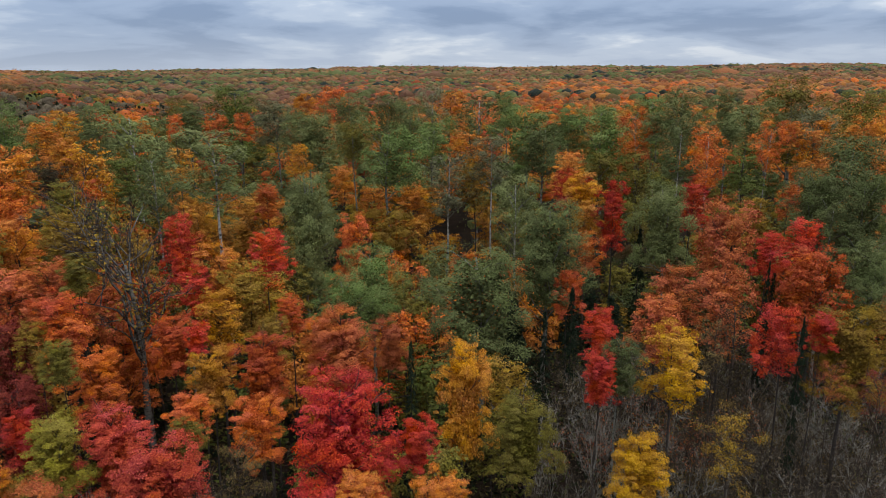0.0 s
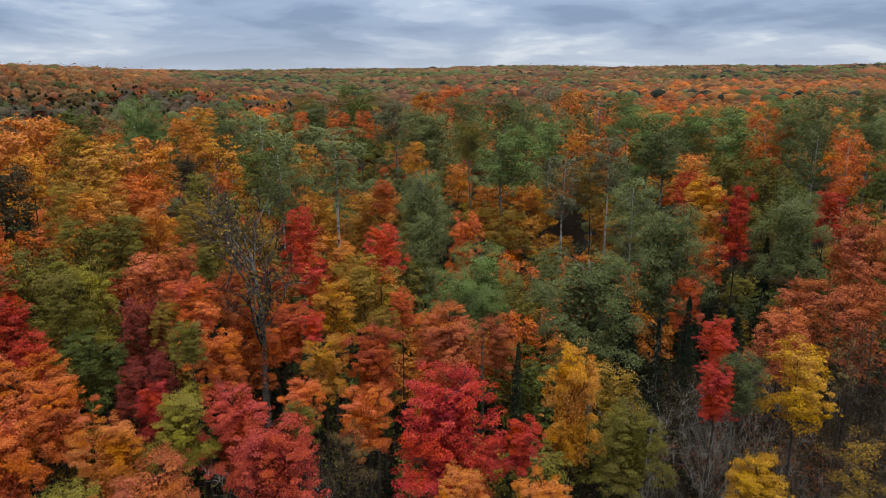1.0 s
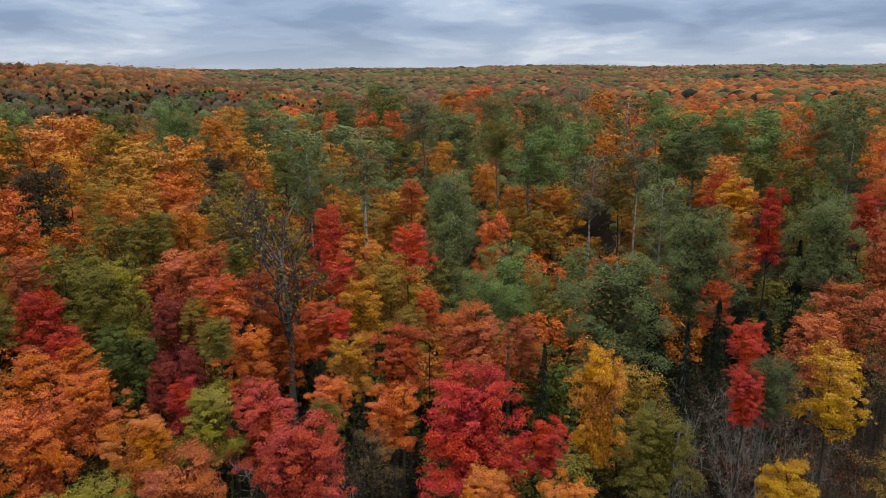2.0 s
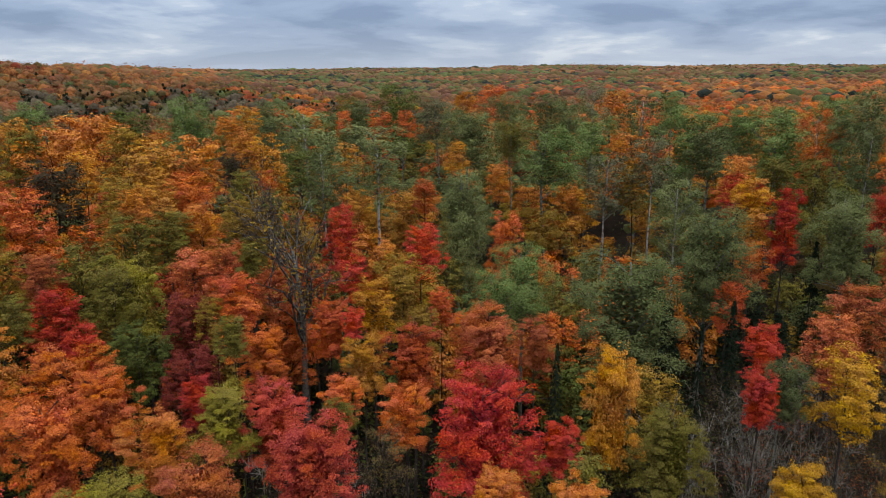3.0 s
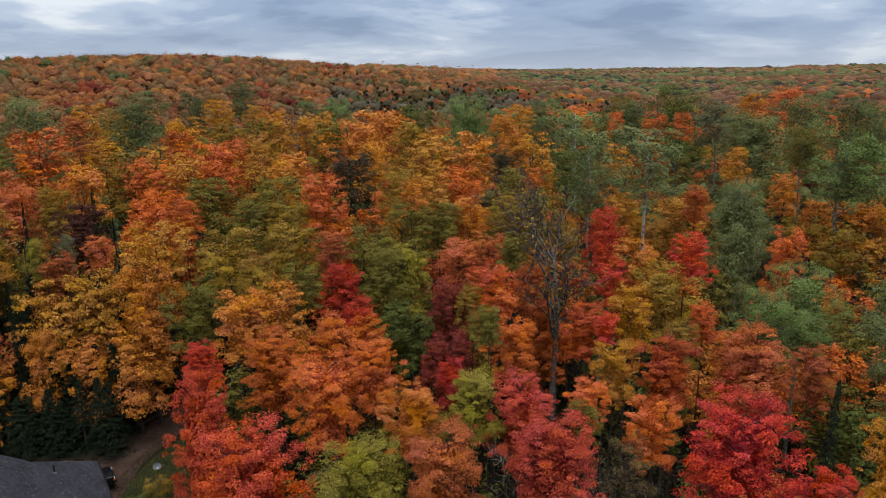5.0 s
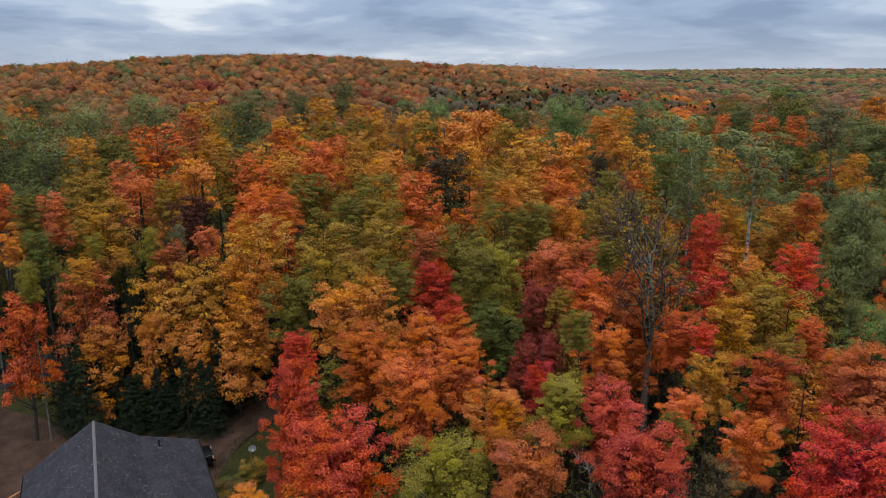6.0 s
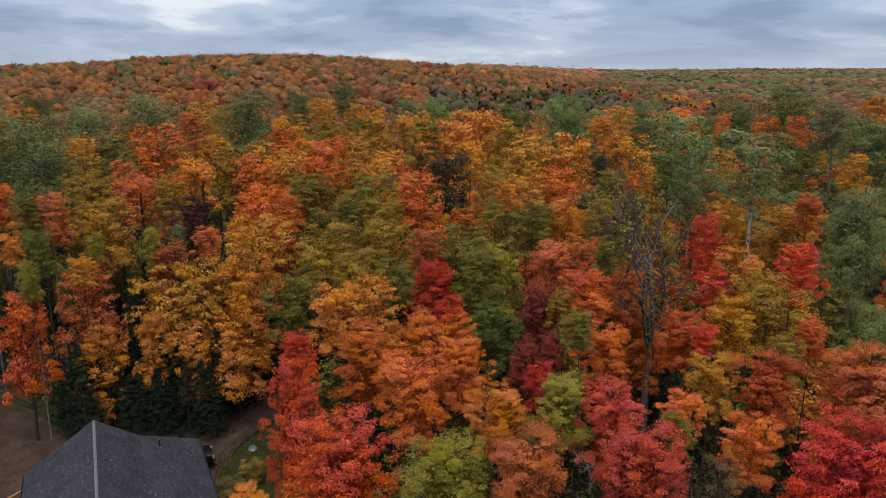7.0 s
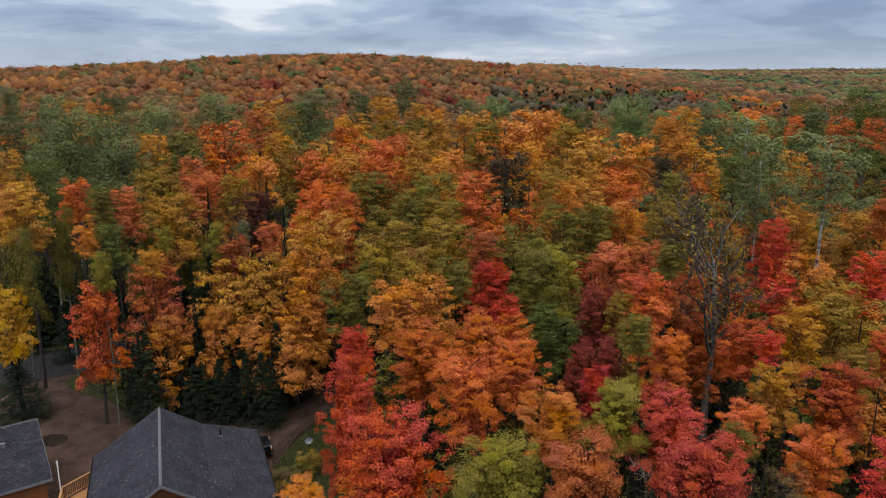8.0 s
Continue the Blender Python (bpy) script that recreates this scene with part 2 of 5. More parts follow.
patch("verge", [(-83.27, 11.08), (-82.3, 21.74), (-78.43, 33.36), (-82.3, 35.29), (-88.11, 22.7), (-90.05, 7.21)], 0.04, GRASS, "narrow grass verge beside the road", "verge")
patch("verge", [(-74.07, 21.25), (-73.1, 17.38), (-69.23, 17.86), (-64.87, 19.6), (-61.48, 20.19), (-61, 22.7), (-68.74, 24.64)], 0.05, GRASS, "rough grassy bank between driveway and road", "verge")
patch("puddle", [(-62.55, 13.02), (-61.58, 14.57), (-60.03, 14.38), (-59.64, 13.21), (-61, 12.25)], 0.035, FLOOR, "dark wet hollow in the gravel driveway", "puddle")

# ---- trees ----
COLOURS = {
    "crimson": (0.5, 0.037, 0.021), "red": (0.44, 0.039, 0.017), "scarlet": (0.6, 0.06, 0.026), "vermilion": (0.62, 0.083, 0.024),
    "russet": (0.5, 0.092, 0.02), "orange": (0.6, 0.145, 0.023), "amber": (0.58, 0.207, 0.026), "apricot": (0.6, 0.195, 0.026),
    "gold": (0.55, 0.24, 0.02), "yellow": (0.6, 0.31, 0.012), "goldolive": (0.29, 0.175, 0.024), "olive": (0.175, 0.148, 0.028),
    "yellowgreen": (0.27, 0.225, 0.03), "green": (0.11, 0.13, 0.03), "leafgreen": (0.157, 0.214, 0.062), "sage": (0.178, 0.203, 0.074),
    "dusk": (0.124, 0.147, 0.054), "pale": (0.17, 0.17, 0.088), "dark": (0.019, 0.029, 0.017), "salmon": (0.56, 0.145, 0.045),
    "pink": (0.47, 0.064, 0.033), "maroon": (0.21, 0.036, 0.024), "plum": (0.085, 0.032, 0.025), "rust": (0.4, 0.105, 0.034),
    "dullrust": (0.2, 0.1, 0.062), "umber": (0.055, 0.042, 0.024), "brownolive": (0.15, 0.105, 0.042), "grey": (0.15, 0.12, 0.08), "spruce": (0.04, 0.053, 0.045),
    # the last four, dullrust and spruce: distance haze greyed into the colour
    "ember": (0.58, 0.135, 0.026), "honey": (0.5, 0.232, 0.03), "hillrust": (0.34, 0.135, 0.055), "hillorange": (0.42, 0.165, 0.045), "hillbrown": (0.26, 0.14, 0.065), "hillolive": (0.2, 0.13, 0.055),
}
WORDS = {"sage": "grey-green", "dusk": "dull green", "pale": "pale greyish green", "leafgreen": "fresh green", "goldolive": "golden olive", "dark": "dark green",
         "brownolive": "brownish olive", "yellowgreen": "yellow-green", "umber": "dark brown", "dullrust": "dull rusty", "pink": "pinkish red", "rust": "rusty brown-red", "honey": "honey-coloured", "ember": "orange-red"}


def quick_mesh(name, verts, quads, material):
    me = bpy.data.meshes.new(name)
    n, k = len(quads), quads.shape[1]
    me.vertices.add(len(verts)), me.loops.add(n * k), me.polygons.add(n)
    me.vertices.foreach_set("co", verts.astype(np.float32).ravel())
    me.loops.foreach_set("vertex_index", quads.astype(np.int32).ravel())
    me.polygons.foreach_set("loop_start", np.arange(0, n * k, k, dtype=np.int32))
    me.polygons.foreach_set("use_smooth", np.ones(n, dtype=bool))
    me.materials.append(material)
    me.update(calc_edges=True)
    return me


def unit(v):
    return v / np.maximum(np.linalg.norm(v, axis=-1, keepdims=True), 1e-9)


def leaf_tips(at, normal, size, rng, slim=0.62):
    """Small pointed leaf sprays, three corners each, round the points at."""
    side = unit(np.cross(normal, rng.normal(size=at.shape)))
    other = np.cross(normal, side)
    s = size[:, None]
    v = np.stack([at + side * s * 1.1, at - side * s * 0.6 + other * s * slim, at - side * s * 0.6 - other * s * slim], 1)
    return v.reshape(-1, 3), np.arange(len(at) * 3).reshape(-1, 3)


def twig_slivers(start, way, thick, rng):
    """Fine twigs: long, thin spikes from start along way."""
    side = unit(np.cross(way, rng.normal(size=way.shape))) * thick[:, None]
    v = np.stack([start + side, start - side, start + way], 1)
    return v.reshape(-1, 3), np.arange(len(start) * 3).reshape(-1, 3)


def clumps(at, radius, rng):
    """Uneven little domes of foliage, fifteen faces each; radius is given along x, y and z."""
    m = len(at)
    w = np.arange(5) * 2 * math.pi / 5
    shape = np.concatenate([np.stack([np.cos(w), np.sin(w), np.full(5, -0.45)], 1), np.stack([np.cos(w + 0.63) * 0.86, np.sin(w + 0.63) * 0.86, np.full(5, 0.38)], 1), [[0, 0, 0.88]]])
    turn = rng.uniform(0, 6.3, (m, 1))
    x = shape[:, 0] * np.cos(turn) - shape[:, 1] * np.sin(turn)
    y = shape[:, 0] * np.sin(turn) + shape[:, 1] * np.cos(turn)
    v = np.stack([x, y, np.broadcast_to(shape[:, 2], x.shape)], 2) * rng.uniform(0.78, 1.2, (m, 11, 1)) * radius[:, None, :] + at[:, None, :]
    t = []
    for i in range(5):
        j = (i + 1) % 5
        t += [(i, j, 5 + i), (j, 5 + j, 5 + i), (5 + i, 5 + j, 10)]
    return v.reshape(-1, 3), (np.array(t)[None] + 11 * np.arange(m)[:, None, None]).reshape(-1, 3)


class Wood:
    """Gathers tapered tubes into one mesh."""

    def __init__(self):
        self.v, self.f = [], []

    def tube(self, points, r0, r1, sides=5):
        base, n = len(self.v), len(points)
        for i, p in enumerate(points):
            d = (points[min(i + 1, n - 1)] - points[max(i - 1, 0)]).normalized()
            a = d.orthogonal().normalized()
            b = d.cross(a)
            r = r0 + (r1 - r0) * i / (n - 1)
            for k in range(sides):
                w = 2 * math.pi * k / sides
                self.v.append(tuple(p + a * (math.cos(w) * r) + b * (math.sin(w) * r)))
        for i in range(n - 1):
            for k in range(sides):
                q, m = base + i * sides, (k + 1) % sides
                self.f.append((q + k, q + m, q + sides + m, q + sides + k))
        self.f.append(tuple(base + (n - 1) * sides + k for k in range(sides)))

    def mesh(self, name, material):
        return mesh_of(name, self.v, self.f, material, True)


def wavy(rng, a, b, bend, n=5):
    a, b = Vector(a), Vector(b)
    off = Vector(rng.normal(size=3)) * bend
    return [a.lerp(b, i / n) + off * math.sin(math.pi * i / n) + Vector(rng.normal(size=3)) * bend * 0.25 * (0 < i < n) for i in range(n + 1)]


# crown base, leaf size, lobes of the crown, boughs, spread of a bough, lean of leaves, bark, limbs, depth of the crown by its width
KINDS = {
    "maple": dict(base=0.5, leaf=0.082, lobes=26, boughs=270, shell=0.72, spread=(0.28, 0.14), droop=0.2, bark=MAPLE_BARK, limbs=14, full=1.0, deep=1.25),
    "aspen": dict(base=0.5, leaf=0.066, lobes=24, boughs=430, shell=0.5, spread=(0.25, 0.19), droop=0.08, bark=ASPEN_BARK, limbs=12, full=1.1, deep=1.25),
    "column_aspen": dict(base=0.4, leaf=0.074, lobes=30, boughs=480, shell=0.5, spread=(0.25, 0.19), droop=0.05, bark=ASPEN_BARK, limbs=12, full=1.1, deep=1.9),
    "tall_aspen": dict(base=0.55, leaf=0.066, lobes=20, boughs=380, shell=0.5, spread=(0.25, 0.18), droop=0.05, bark=ASPEN_BARK, limbs=14, full=1.1, deep=1.0),
    "top_maple": dict(base=0.5, leaf=0.1, lobes=20, boughs=150, shell=0.6, spread=(0.34, 0.18), droop=0.2, bark=MAPLE_BARK, limbs=18, full=0.7, deep=1.2),
    "birch": dict(base=0.45, leaf=0.08, lobes=22, boughs=220, shell=0.4, spread=(0.3, 0.2), droop=0.15, bark=BIRCH_BARK, limbs=24, full=0.75, deep=1.5),
    "thin": dict(base=0.4, leaf=0.085, lobes=20, boughs=90, shell=0.4, spread=(0.4, 0.26), droop=0.2, bark=GREY_BARK, limbs=30, full=0.2, deep=1.4),
    "bush": dict(base=0.05, leaf=0.2, lobes=16, boughs=120, shell=0.5, spread=(0.5, 0.6), droop=0.2, bark=MAPLE_BARK, limbs=5, full=0.16, deep=0.9),
}
TALL, WIDE = 16.0, 3.0


def outline(kind, u):
    mid, half, power = {"aspen": (0.46, 0.57, 2.6), "tall_aspen": (0.42, 0.6, 2.8), "column_aspen": (0.42, 0.6, 2.2), "birch": (0.55, 0.6, 2.2)}.get(kind, (0.42, 0.62, 2.5))
    return np.maximum(1 - np.abs((u - mid) / half) ** power, 0.02) ** (1 / power)


def broadleaf(kind, seed, leaves, swell):
    """Meshes of one tree, 16 m high and 6 m wide: trunk, limbs, crown."""
    k, rng = KINDS[kind], np.random.default_rng(seed)
    base = k["base"] * TALL
    lean = rng.normal(size=2) * 0.35
    # the crown is a heap of uneven lobes; boughs sit on the lobes' upper and outer sides
    lobes, n = k["lobes"], k["boughs"]
    lu = np.append((np.arange(lobes - 1) + rng.uniform(0, 1, lobes - 1)) / lobes, 0.93)
    la = np.arange(lobes) * 2.39996 + rng.normal(size=lobes) * 0.4
    rim = WIDE * outline(kind, lu) * (1 + 0.2 * np.sin(la * 2 + lu * 5 + rng.uniform(0, 6)))
    lr = WIDE * rng.uniform(0.2, 0.42, lobes)
    reach = np.maximum(rim - lr * 0.8, 0.1) * np.sqrt(rng.uniform(0.3, 1.0, lobes))
    centre = np.stack([np.cos(la) * reach + lean[0] * lu, np.sin(la) * reach + lean[1] * lu, base + 0.5 + (TALL - 1.0 - base) * lu - 0.25 * lr], 1)
    mine = rng.choice(lobes, n, p=lr ** 2 / (lr ** 2).sum())
    mine[:lobes] = np.arange(lobes)
    facing = unit(np.stack([np.cos(la), np.sin(la), np.zeros(lobes)], 1)[mine] * 0.55 + np.array([0, 0, 0.4]) + unit(rng.normal(size=(n, 3))))
    c = centre[mine] + facing * (lr[mine] * rng.uniform(0.7, 1.0, n))[:, None] * np.array([1, 1, 0.85])
    shoot = rng.uniform(0, 1, n) < 0.16
    c += np.where(shoot, rng.uniform(0.25, 0.75, n), 0)[:, None] * unit(facing + np.array([0, 0, 0.7]))
    u = np.clip((c[:, 2] - base) / (TALL - base), 0, 1)
    reach = np.hypot(c[:, 0], c[:, 1])
    outward = unit(np.stack([c[:, 0], c[:, 1], np.full(n, 0.1)], 1))
    size = rng.uniform(0.6, 1.45, n) * np.where(shoot, 0.7, 1)
    # leaves gather in flattish sprays on each bough
    which = rng.choice(n, leaves, p=size ** 2 / (size ** 2).sum())
    ball = unit(rng.normal(size=(leaves, 3)))
    shell = rng.uniform(0, 1, leaves) < k["shell"]
    ball[:, 2] = np.where(shell, np.abs(ball[:, 2]), ball[:, 2])
    curve = ball.copy()
    ball = ball * np.where(shell, rng.uniform(0.72, 1.12, leaves), rng.uniform(0, 1.25, leaves) ** 0.5)[:, None]
    wide, high = (w * swell for w in k["spread"])
    off = ball * np.array([wide * 1.3, wide * 1.3, high * 1.5]) * size[which][:, None]
    run = (off * outward[which]).sum(1)
    off[:, 2] -= k["droop"] * run * (1.2 - 2.6 * u[which])
    at = c[which] + off
    at[:, 2] = np.minimum(at[:, 2], TALL + rng.uniform(-0.5, 0.35, leaves))
    axis = unit(at - np.array([0, 0, base + 0.35 * (TALL - base)]))
    normal = unit(np.array([0, 0, 0.4]) + axis * 0.25 + facing[which] * 0.5 + curve * 0.6 + rng.normal(size=(leaves, 3)) * 0.4)
    sizes = k["leaf"] * rng.uniform(0.6, 1.4, leaves) * math.sqrt(12500 * min(1, k["full"]) / max(leaves, 1))
    v, f = leaf_tips(at, normal, sizes, rng)
    # larger sprays inside close the crown
    m = leaves // 6
    iu = rng.uniform(0.06, 0.8, m)
    ia, ir = rng.uniform(0, 6.3, m), WIDE * outline(kind, iu) * np.sqrt(rng.uniform(0, 0.2, m))
    iv, it = leaf_tips(np.stack([np.cos(ia) * ir, np.sin(ia) * ir, base + (TALL - base) * iu], 1), unit(rng.normal(size=(m, 3))), np.full(m, 0.14 if k["full"] >= 1 else 0.1), rng)
    v, f = np.concatenate([v, iv]), np.concatenate([f, it + len(v)])
    crown = quick_mesh("crown", v, f, LEAF)
    stem, limbs = Wood(), Wood()
    top = Vector((lean[0], lean[1], TALL * 0.93))
    line = wavy(rng, (0, 0, -0.3), top, 0.22, 8)
    stem.tube(line, 0.2, 0.03, 8)
    pick = rng.permutation(n)[: k["limbs"]]
    for i in pick:
        end = Vector(c[i])
        z = max(end.z - reach[i] * rng.uniform(0.7, 1.3), base * 0.9)
        f = min(max((z + 0.3) / (TALL * 0.93 + 0.3), 0.05), 0.95) * 8
        s = line[int(f)].lerp(line[min(int(f) + 1, 8)], f - int(f))
        r = 0.085 * (1 - 0.6 * z / TALL)
        way = wavy(rng, s, end, 0.16, 4)
        limbs.tube(way, r, 0.015, 4)
        for _ in range(3 if swell < 1.05 else 0):
            q = way[rng.integers(1, 4)]
            limbs.tube(wavy(rng, q, q.lerp(end, 0.8) + Vector(rng.normal(size=3)) * 0.55, 0.1, 2), r * 0.4, 0.01, 3)
    return dict(trunk=stem.mesh("trunk", k["bark"]), branch_frame=limbs.mesh("branch_frame", ASPEN_BARK if kind == "birch" else k["bark"]), crown=crown)


def leafless(seed, leaves, shrub):
    """A tree without leaves but for a few at its top; a shrub has several stems. Its finest twigs are a part."""
    rng = np.random.default_rng(seed)
    wood, tips = Wood(), []

    def grow(p, d, length, r, level):
        end = p + d * length
        way = wavy(rng, p, end, length * (0.17 if shrub else 0.06), 3)
        wood.tube(way, r, r * 0.28, 7 if level == 0 and not shrub else 3)
        for i in range(5 if level else 2):
            f = rng.uniform(0.3, 1.0) * 2.99
            tips.append((*way[int(f)].lerp(way[int(f) + 1], f - int(f)), *d, length))
        if level >= (1 if shrub else 2):
            return
        for i in range(7 if shrub else (14, 6)[level]):
            f = rng.uniform((0.4 if shrub else 0.5) if level == 0 else 0.25, 0.99) * 3
            q = way[min(int(f), 2)].lerp(way[min(int(f) + 1, 3)], f - int(f))
            side = d.cross(Vector(rng.normal(size=3))).normalized()
            grow(q, (d * rng.uniform(0.8, 1.3) + side * rng.uniform(*((0.45, 0.9) if shrub else (0.7, 1.3))) + Vector((0, 0, 0.25))).normalized(), length * rng.uniform(0.26, 0.42) * (1.3 if level else 1.1), r * (0.45 if shrub else 0.58) * (1.1 - 0.2 * f), level + 1)

    if shrub:
        for i in range(7):
            a = i * 0.9 + rng.uniform(-0.4, 0.4)
            grow(Vector((math.cos(a) * 0.9, math.sin(a) * 0.9, -0.2)), Vector((math.cos(a) * 0.3, math.sin(a) * 0.3, 1)).normalized(), TALL * rng.uniform(0.55, 0.8), 0.07, 0)
    else:
        grow(Vector((0, 0, -0.3)), Vector((0.03, 0.02, 1)), TALL * 0.86, 0.25, 0)
    tips = np.array(tips)
    n = 760 if shrub else 3300
    t = tips[rng.integers(0, len(tips), n)]
    way = unit(t[:, 3:6] * 0.8 + rng.normal(size=(n, 3)) * (0.75 if shrub else 0.5) + np.array([0, 0, 0.25])) * (rng.uniform(0.4, 1.3, n) * (1.25 if shrub else 0.8))[:, None]
    twigs = quick_mesh("twig", *twig_slivers(t[:, :3], way, rng.uniform(0.012, 0.026, n) * (1.25 if shrub else 0.75), rng), GREY_BARK if seed % 2 or not shrub else ALDER_BARK)
    high = t[t[:, 2] > TALL * (0.25 if shrub else 0.6), :3]
    at = high[rng.integers(0, len(high), leaves)] + rng.normal(size=(leaves, 3)) * 0.45
    normal = unit(rng.normal(size=(leaves, 3)) * 0.6 + np.array([0, 0, 0.7]))
    crown = quick_mesh("crown", *leaf_tips(at, normal, rng.uniform(0.06, 0.12, leaves), rng), LEAF)
    return dict(trunk=wood.mesh("trunk", (GREY_BARK if seed % 2 else ALDER_BARK) if shrub else SNAG_BARK), twig=twigs, crown=crown)


def spruce(seed, sprays):
    """A narrow cone of drooping, needled boughs round one stem."""
    rng = np.random.default_rng(seed)
    n = 150
    u = np.sort(rng.uniform(0.03, 0.985, n))
    ang = np.arange(n) * 2.39996 + rng.normal(size=n) * 0.3
    reach = WIDE * (1 - u) ** 0.85 * rng.uniform(0.72, 1.1, n) + 0.12
    which = rng.integers(0, n, sprays)
    t = rng.uniform(0.12, 1, sprays) ** 0.7
    r = reach[which] * t
    wide = rng.normal(size=sprays) * 0.16 * r
    a = ang[which]
    at = np.stack([np.cos(a) * r - np.sin(a) * wide, np.sin(a) * r + np.cos(a) * wide,
                   0.5 + (TALL - 0.7) * u[which] - 0.32 * r + 0.1 * r * r / WIDE + rng.normal(size=sprays) * 0.07], 1)
    normal = unit(np.stack([np.cos(a) * 0.45, np.sin(a) * 0.45, np.full(sprays, 0.8)], 1) + rng.normal(size=(sprays, 3)) * 0.35)
    crown = quick_mesh("crown", *leaf_tips(at, normal, rng.uniform(0.14, 0.3, sprays) * math.sqrt(5000 / sprays), rng, 0.26), LEAF)
    stem = limbs = Wood()
    stem.tube([Vector((0, 0, -0.3)), Vector((0.03, 0, 5)), Vector((0, 0.03, 11)), Vector((0, 0, TALL))], 0.19, 0.02, 7)
    for i in range(0, n, 4):
        z = 0.5 + (TALL - 0.7) * u[i]
        limbs.tube([Vector((0, 0, z)), Vector((math.cos(ang[i]), math.sin(ang[i]), 0)) * reach[i] * 0.9 + Vector((0, 0, z - 0.28 * reach[i]))], 0.035, 0.01, 3)
    return dict(trunk=stem.mesh("trunk", MAPLE_BARK), crown=crown)


FORMS, MADE, PLACED = {}, {}, []
NEAR, MIDDLE = 47.0, 86.0


def form(kind, which, detail):
    key = (kind, which, detail)
    if key not in FORMS:
        seed = which * 17 + len(kind) * 101
        if kind == "spruce":
            FORMS[key] = spruce(seed, (6500, 5000, 2400, 1800)[detail])
        elif kind in ("bare", "bareshrub"):
            FORMS[key] = leafless(seed, 1900 if kind == "bare" else 1150, kind == "bareshrub")
        else:
            FORMS[key] = broadleaf(kind, seed, int(((30000, 11500, 5000, 2600) if kind == "maple" else (18000, 30000 if kind == "column_aspen" else 22000 if kind == "aspen" else 10500, 11000 if "aspen" in kind else 6500, 4000))[detail] * min(1, KINDS[kind]["full"])), (1.0, 1.08, 1.2, 1.3)[detail])
    return FORMS[key]


NAMES = {"maple": "maple_tree", "top_maple": "maple_tree", "aspen": "aspen_tree", "column_aspen": "aspen_tree", "tall_aspen": "aspen_tree", "birch": "birch_tree", "thin": "half_bare_tree", "bare": "bare_tree", "bareshrub": "leafless_alder", "spruce": "spruce_tree", "bush": "bush"}
PHRASES = {"top_maple": "%s maple tree with leaves only high up", "maple": "%s maple tree in full autumn leaf", "column_aspen": "%s aspen tree with a tall, oval crown", "aspen": "%s aspen tree with a rounded, airy crown", "tall_aspen": "tall aspen with bare trunk and %s crown", "birch": "tall birch with pale trunk and thin %s leaves",
           "thin": "half-bare tree with the last %s leaves", "bare": "tall bare grey tree with few %s leaves at its top", "bareshrub": "nearly bare grey alder with many thin stems",
           "spruce": "narrow %s spruce with drooping needled boughs", "bush": "low %s bush at the edge of the yard"}
VARIANTS = {"maple": 6, "top_maple": 3, "aspen": 5, "column_aspen": 2, "tall_aspen": 5, "birch": 4, "thin": 2, "bare": 1, "bareshrub": 3, "spruce": 3, "bush": 2}
shade = np.random.default_rng(5)


def plant(kind, x, y, height, width, colour, coarser=0, deep=0, young=False):
    d = math.hypot(x, y)
    detail = min(3, coarser + (0 if d < NEAR else (1 if d < MIDDLE else 2)))
    count = MADE[kind] = MADE.get(kind, 0) + 1
    parts = form(kind, count % VARIANTS[kind], detail)
    name = "young_" + NAMES[kind] if young else NAMES[kind]
    tree = new(name)
    tall, wide = height / TALL, width / (2 * WIDE)
    tree.matrix_world = pose(x, y, float(land(np.array(x), np.array(y))), 0, 0, (count * 137.5) % 360) @ Matrix.Diagonal((wide, wide, tall, 1))
    word = WORDS.get(colour, colour)
    phrase = "young %s maple under the taller trees" if young else PHRASES[kind]
    tagged(tree, phrase % word if "%s" in phrase else phrase, name.replace("_", " "), name.replace("_", " ") + "s of the forest")
    for name, me in parts.items():
        ob = new(name, me)
        ob.parent = tree
        if name in ("crown", "branch_frame") and kind in KINDS:
            # the crown keeps its proportion: it hangs from the top, over a longer or shorter stem
            k = KINDS[kind]
            part_of = min((deep or k["deep"]) * width, 0.86 * height) / ((1 - k["base"]) * height)
            ob.matrix_local = Matrix.Translation((0, 0, TALL * (1 - part_of))) @ Matrix.Diagonal((1, 1, part_of, 1))
        if name in ("branch_frame", "twig"):
            tagged(ob, kind="stuff")
        if name == "crown":
            c = np.array(COLOURS[colour]) * shade.uniform(0.82, 1.18)
            ob.color = (*c, 1)
    PLACED.append((x, y, width / 2))


plant("maple", -23.2, 13.9, 13.6, 2.4, "apricot")
plant("maple", -3.6, 27.8, 13.1, 2.5, "apricot")
plant("maple", -0.1, 28.5, 12.9, 2.8, "apricot")
plant("maple", -19.7, 22.6, 13.8, 4.8, "yellowgreen")
plant("maple", -16.9, 25.4, 13.7, 4.4, "salmon")
plant("maple", -12.8, 28.2, 14.7, 5.2, "pink")
plant("thin", -9.6, 30.5, 13.5, 2.7, "brownolive")
plant("maple", 9.5, 30.6, 13.3, 3.4, "yellow")
plant("maple", -25.1, 20.7, 14.0, 6.4, "vermilion")
plant("maple", -1.4, 33.0, 13.2, 2.4, "red")
plant("maple", -5.2, 33.2, 15.7, 6.1, "crimson", deep=1.25)
plant("maple", -12.5, 31.6, 13.8, 2.0, "olive")
plant("maple", -21.4, 28.9, 13.5, 3.6, "apricot")
plant("maple", -16.4, 32.1, 14.3, 4.1, "pink")
plant("maple", -13.2, 33.5, 14.2, 2.7, "orange")
plant("maple", -10.0, 34.6, 13.5, 3.2, "orange")
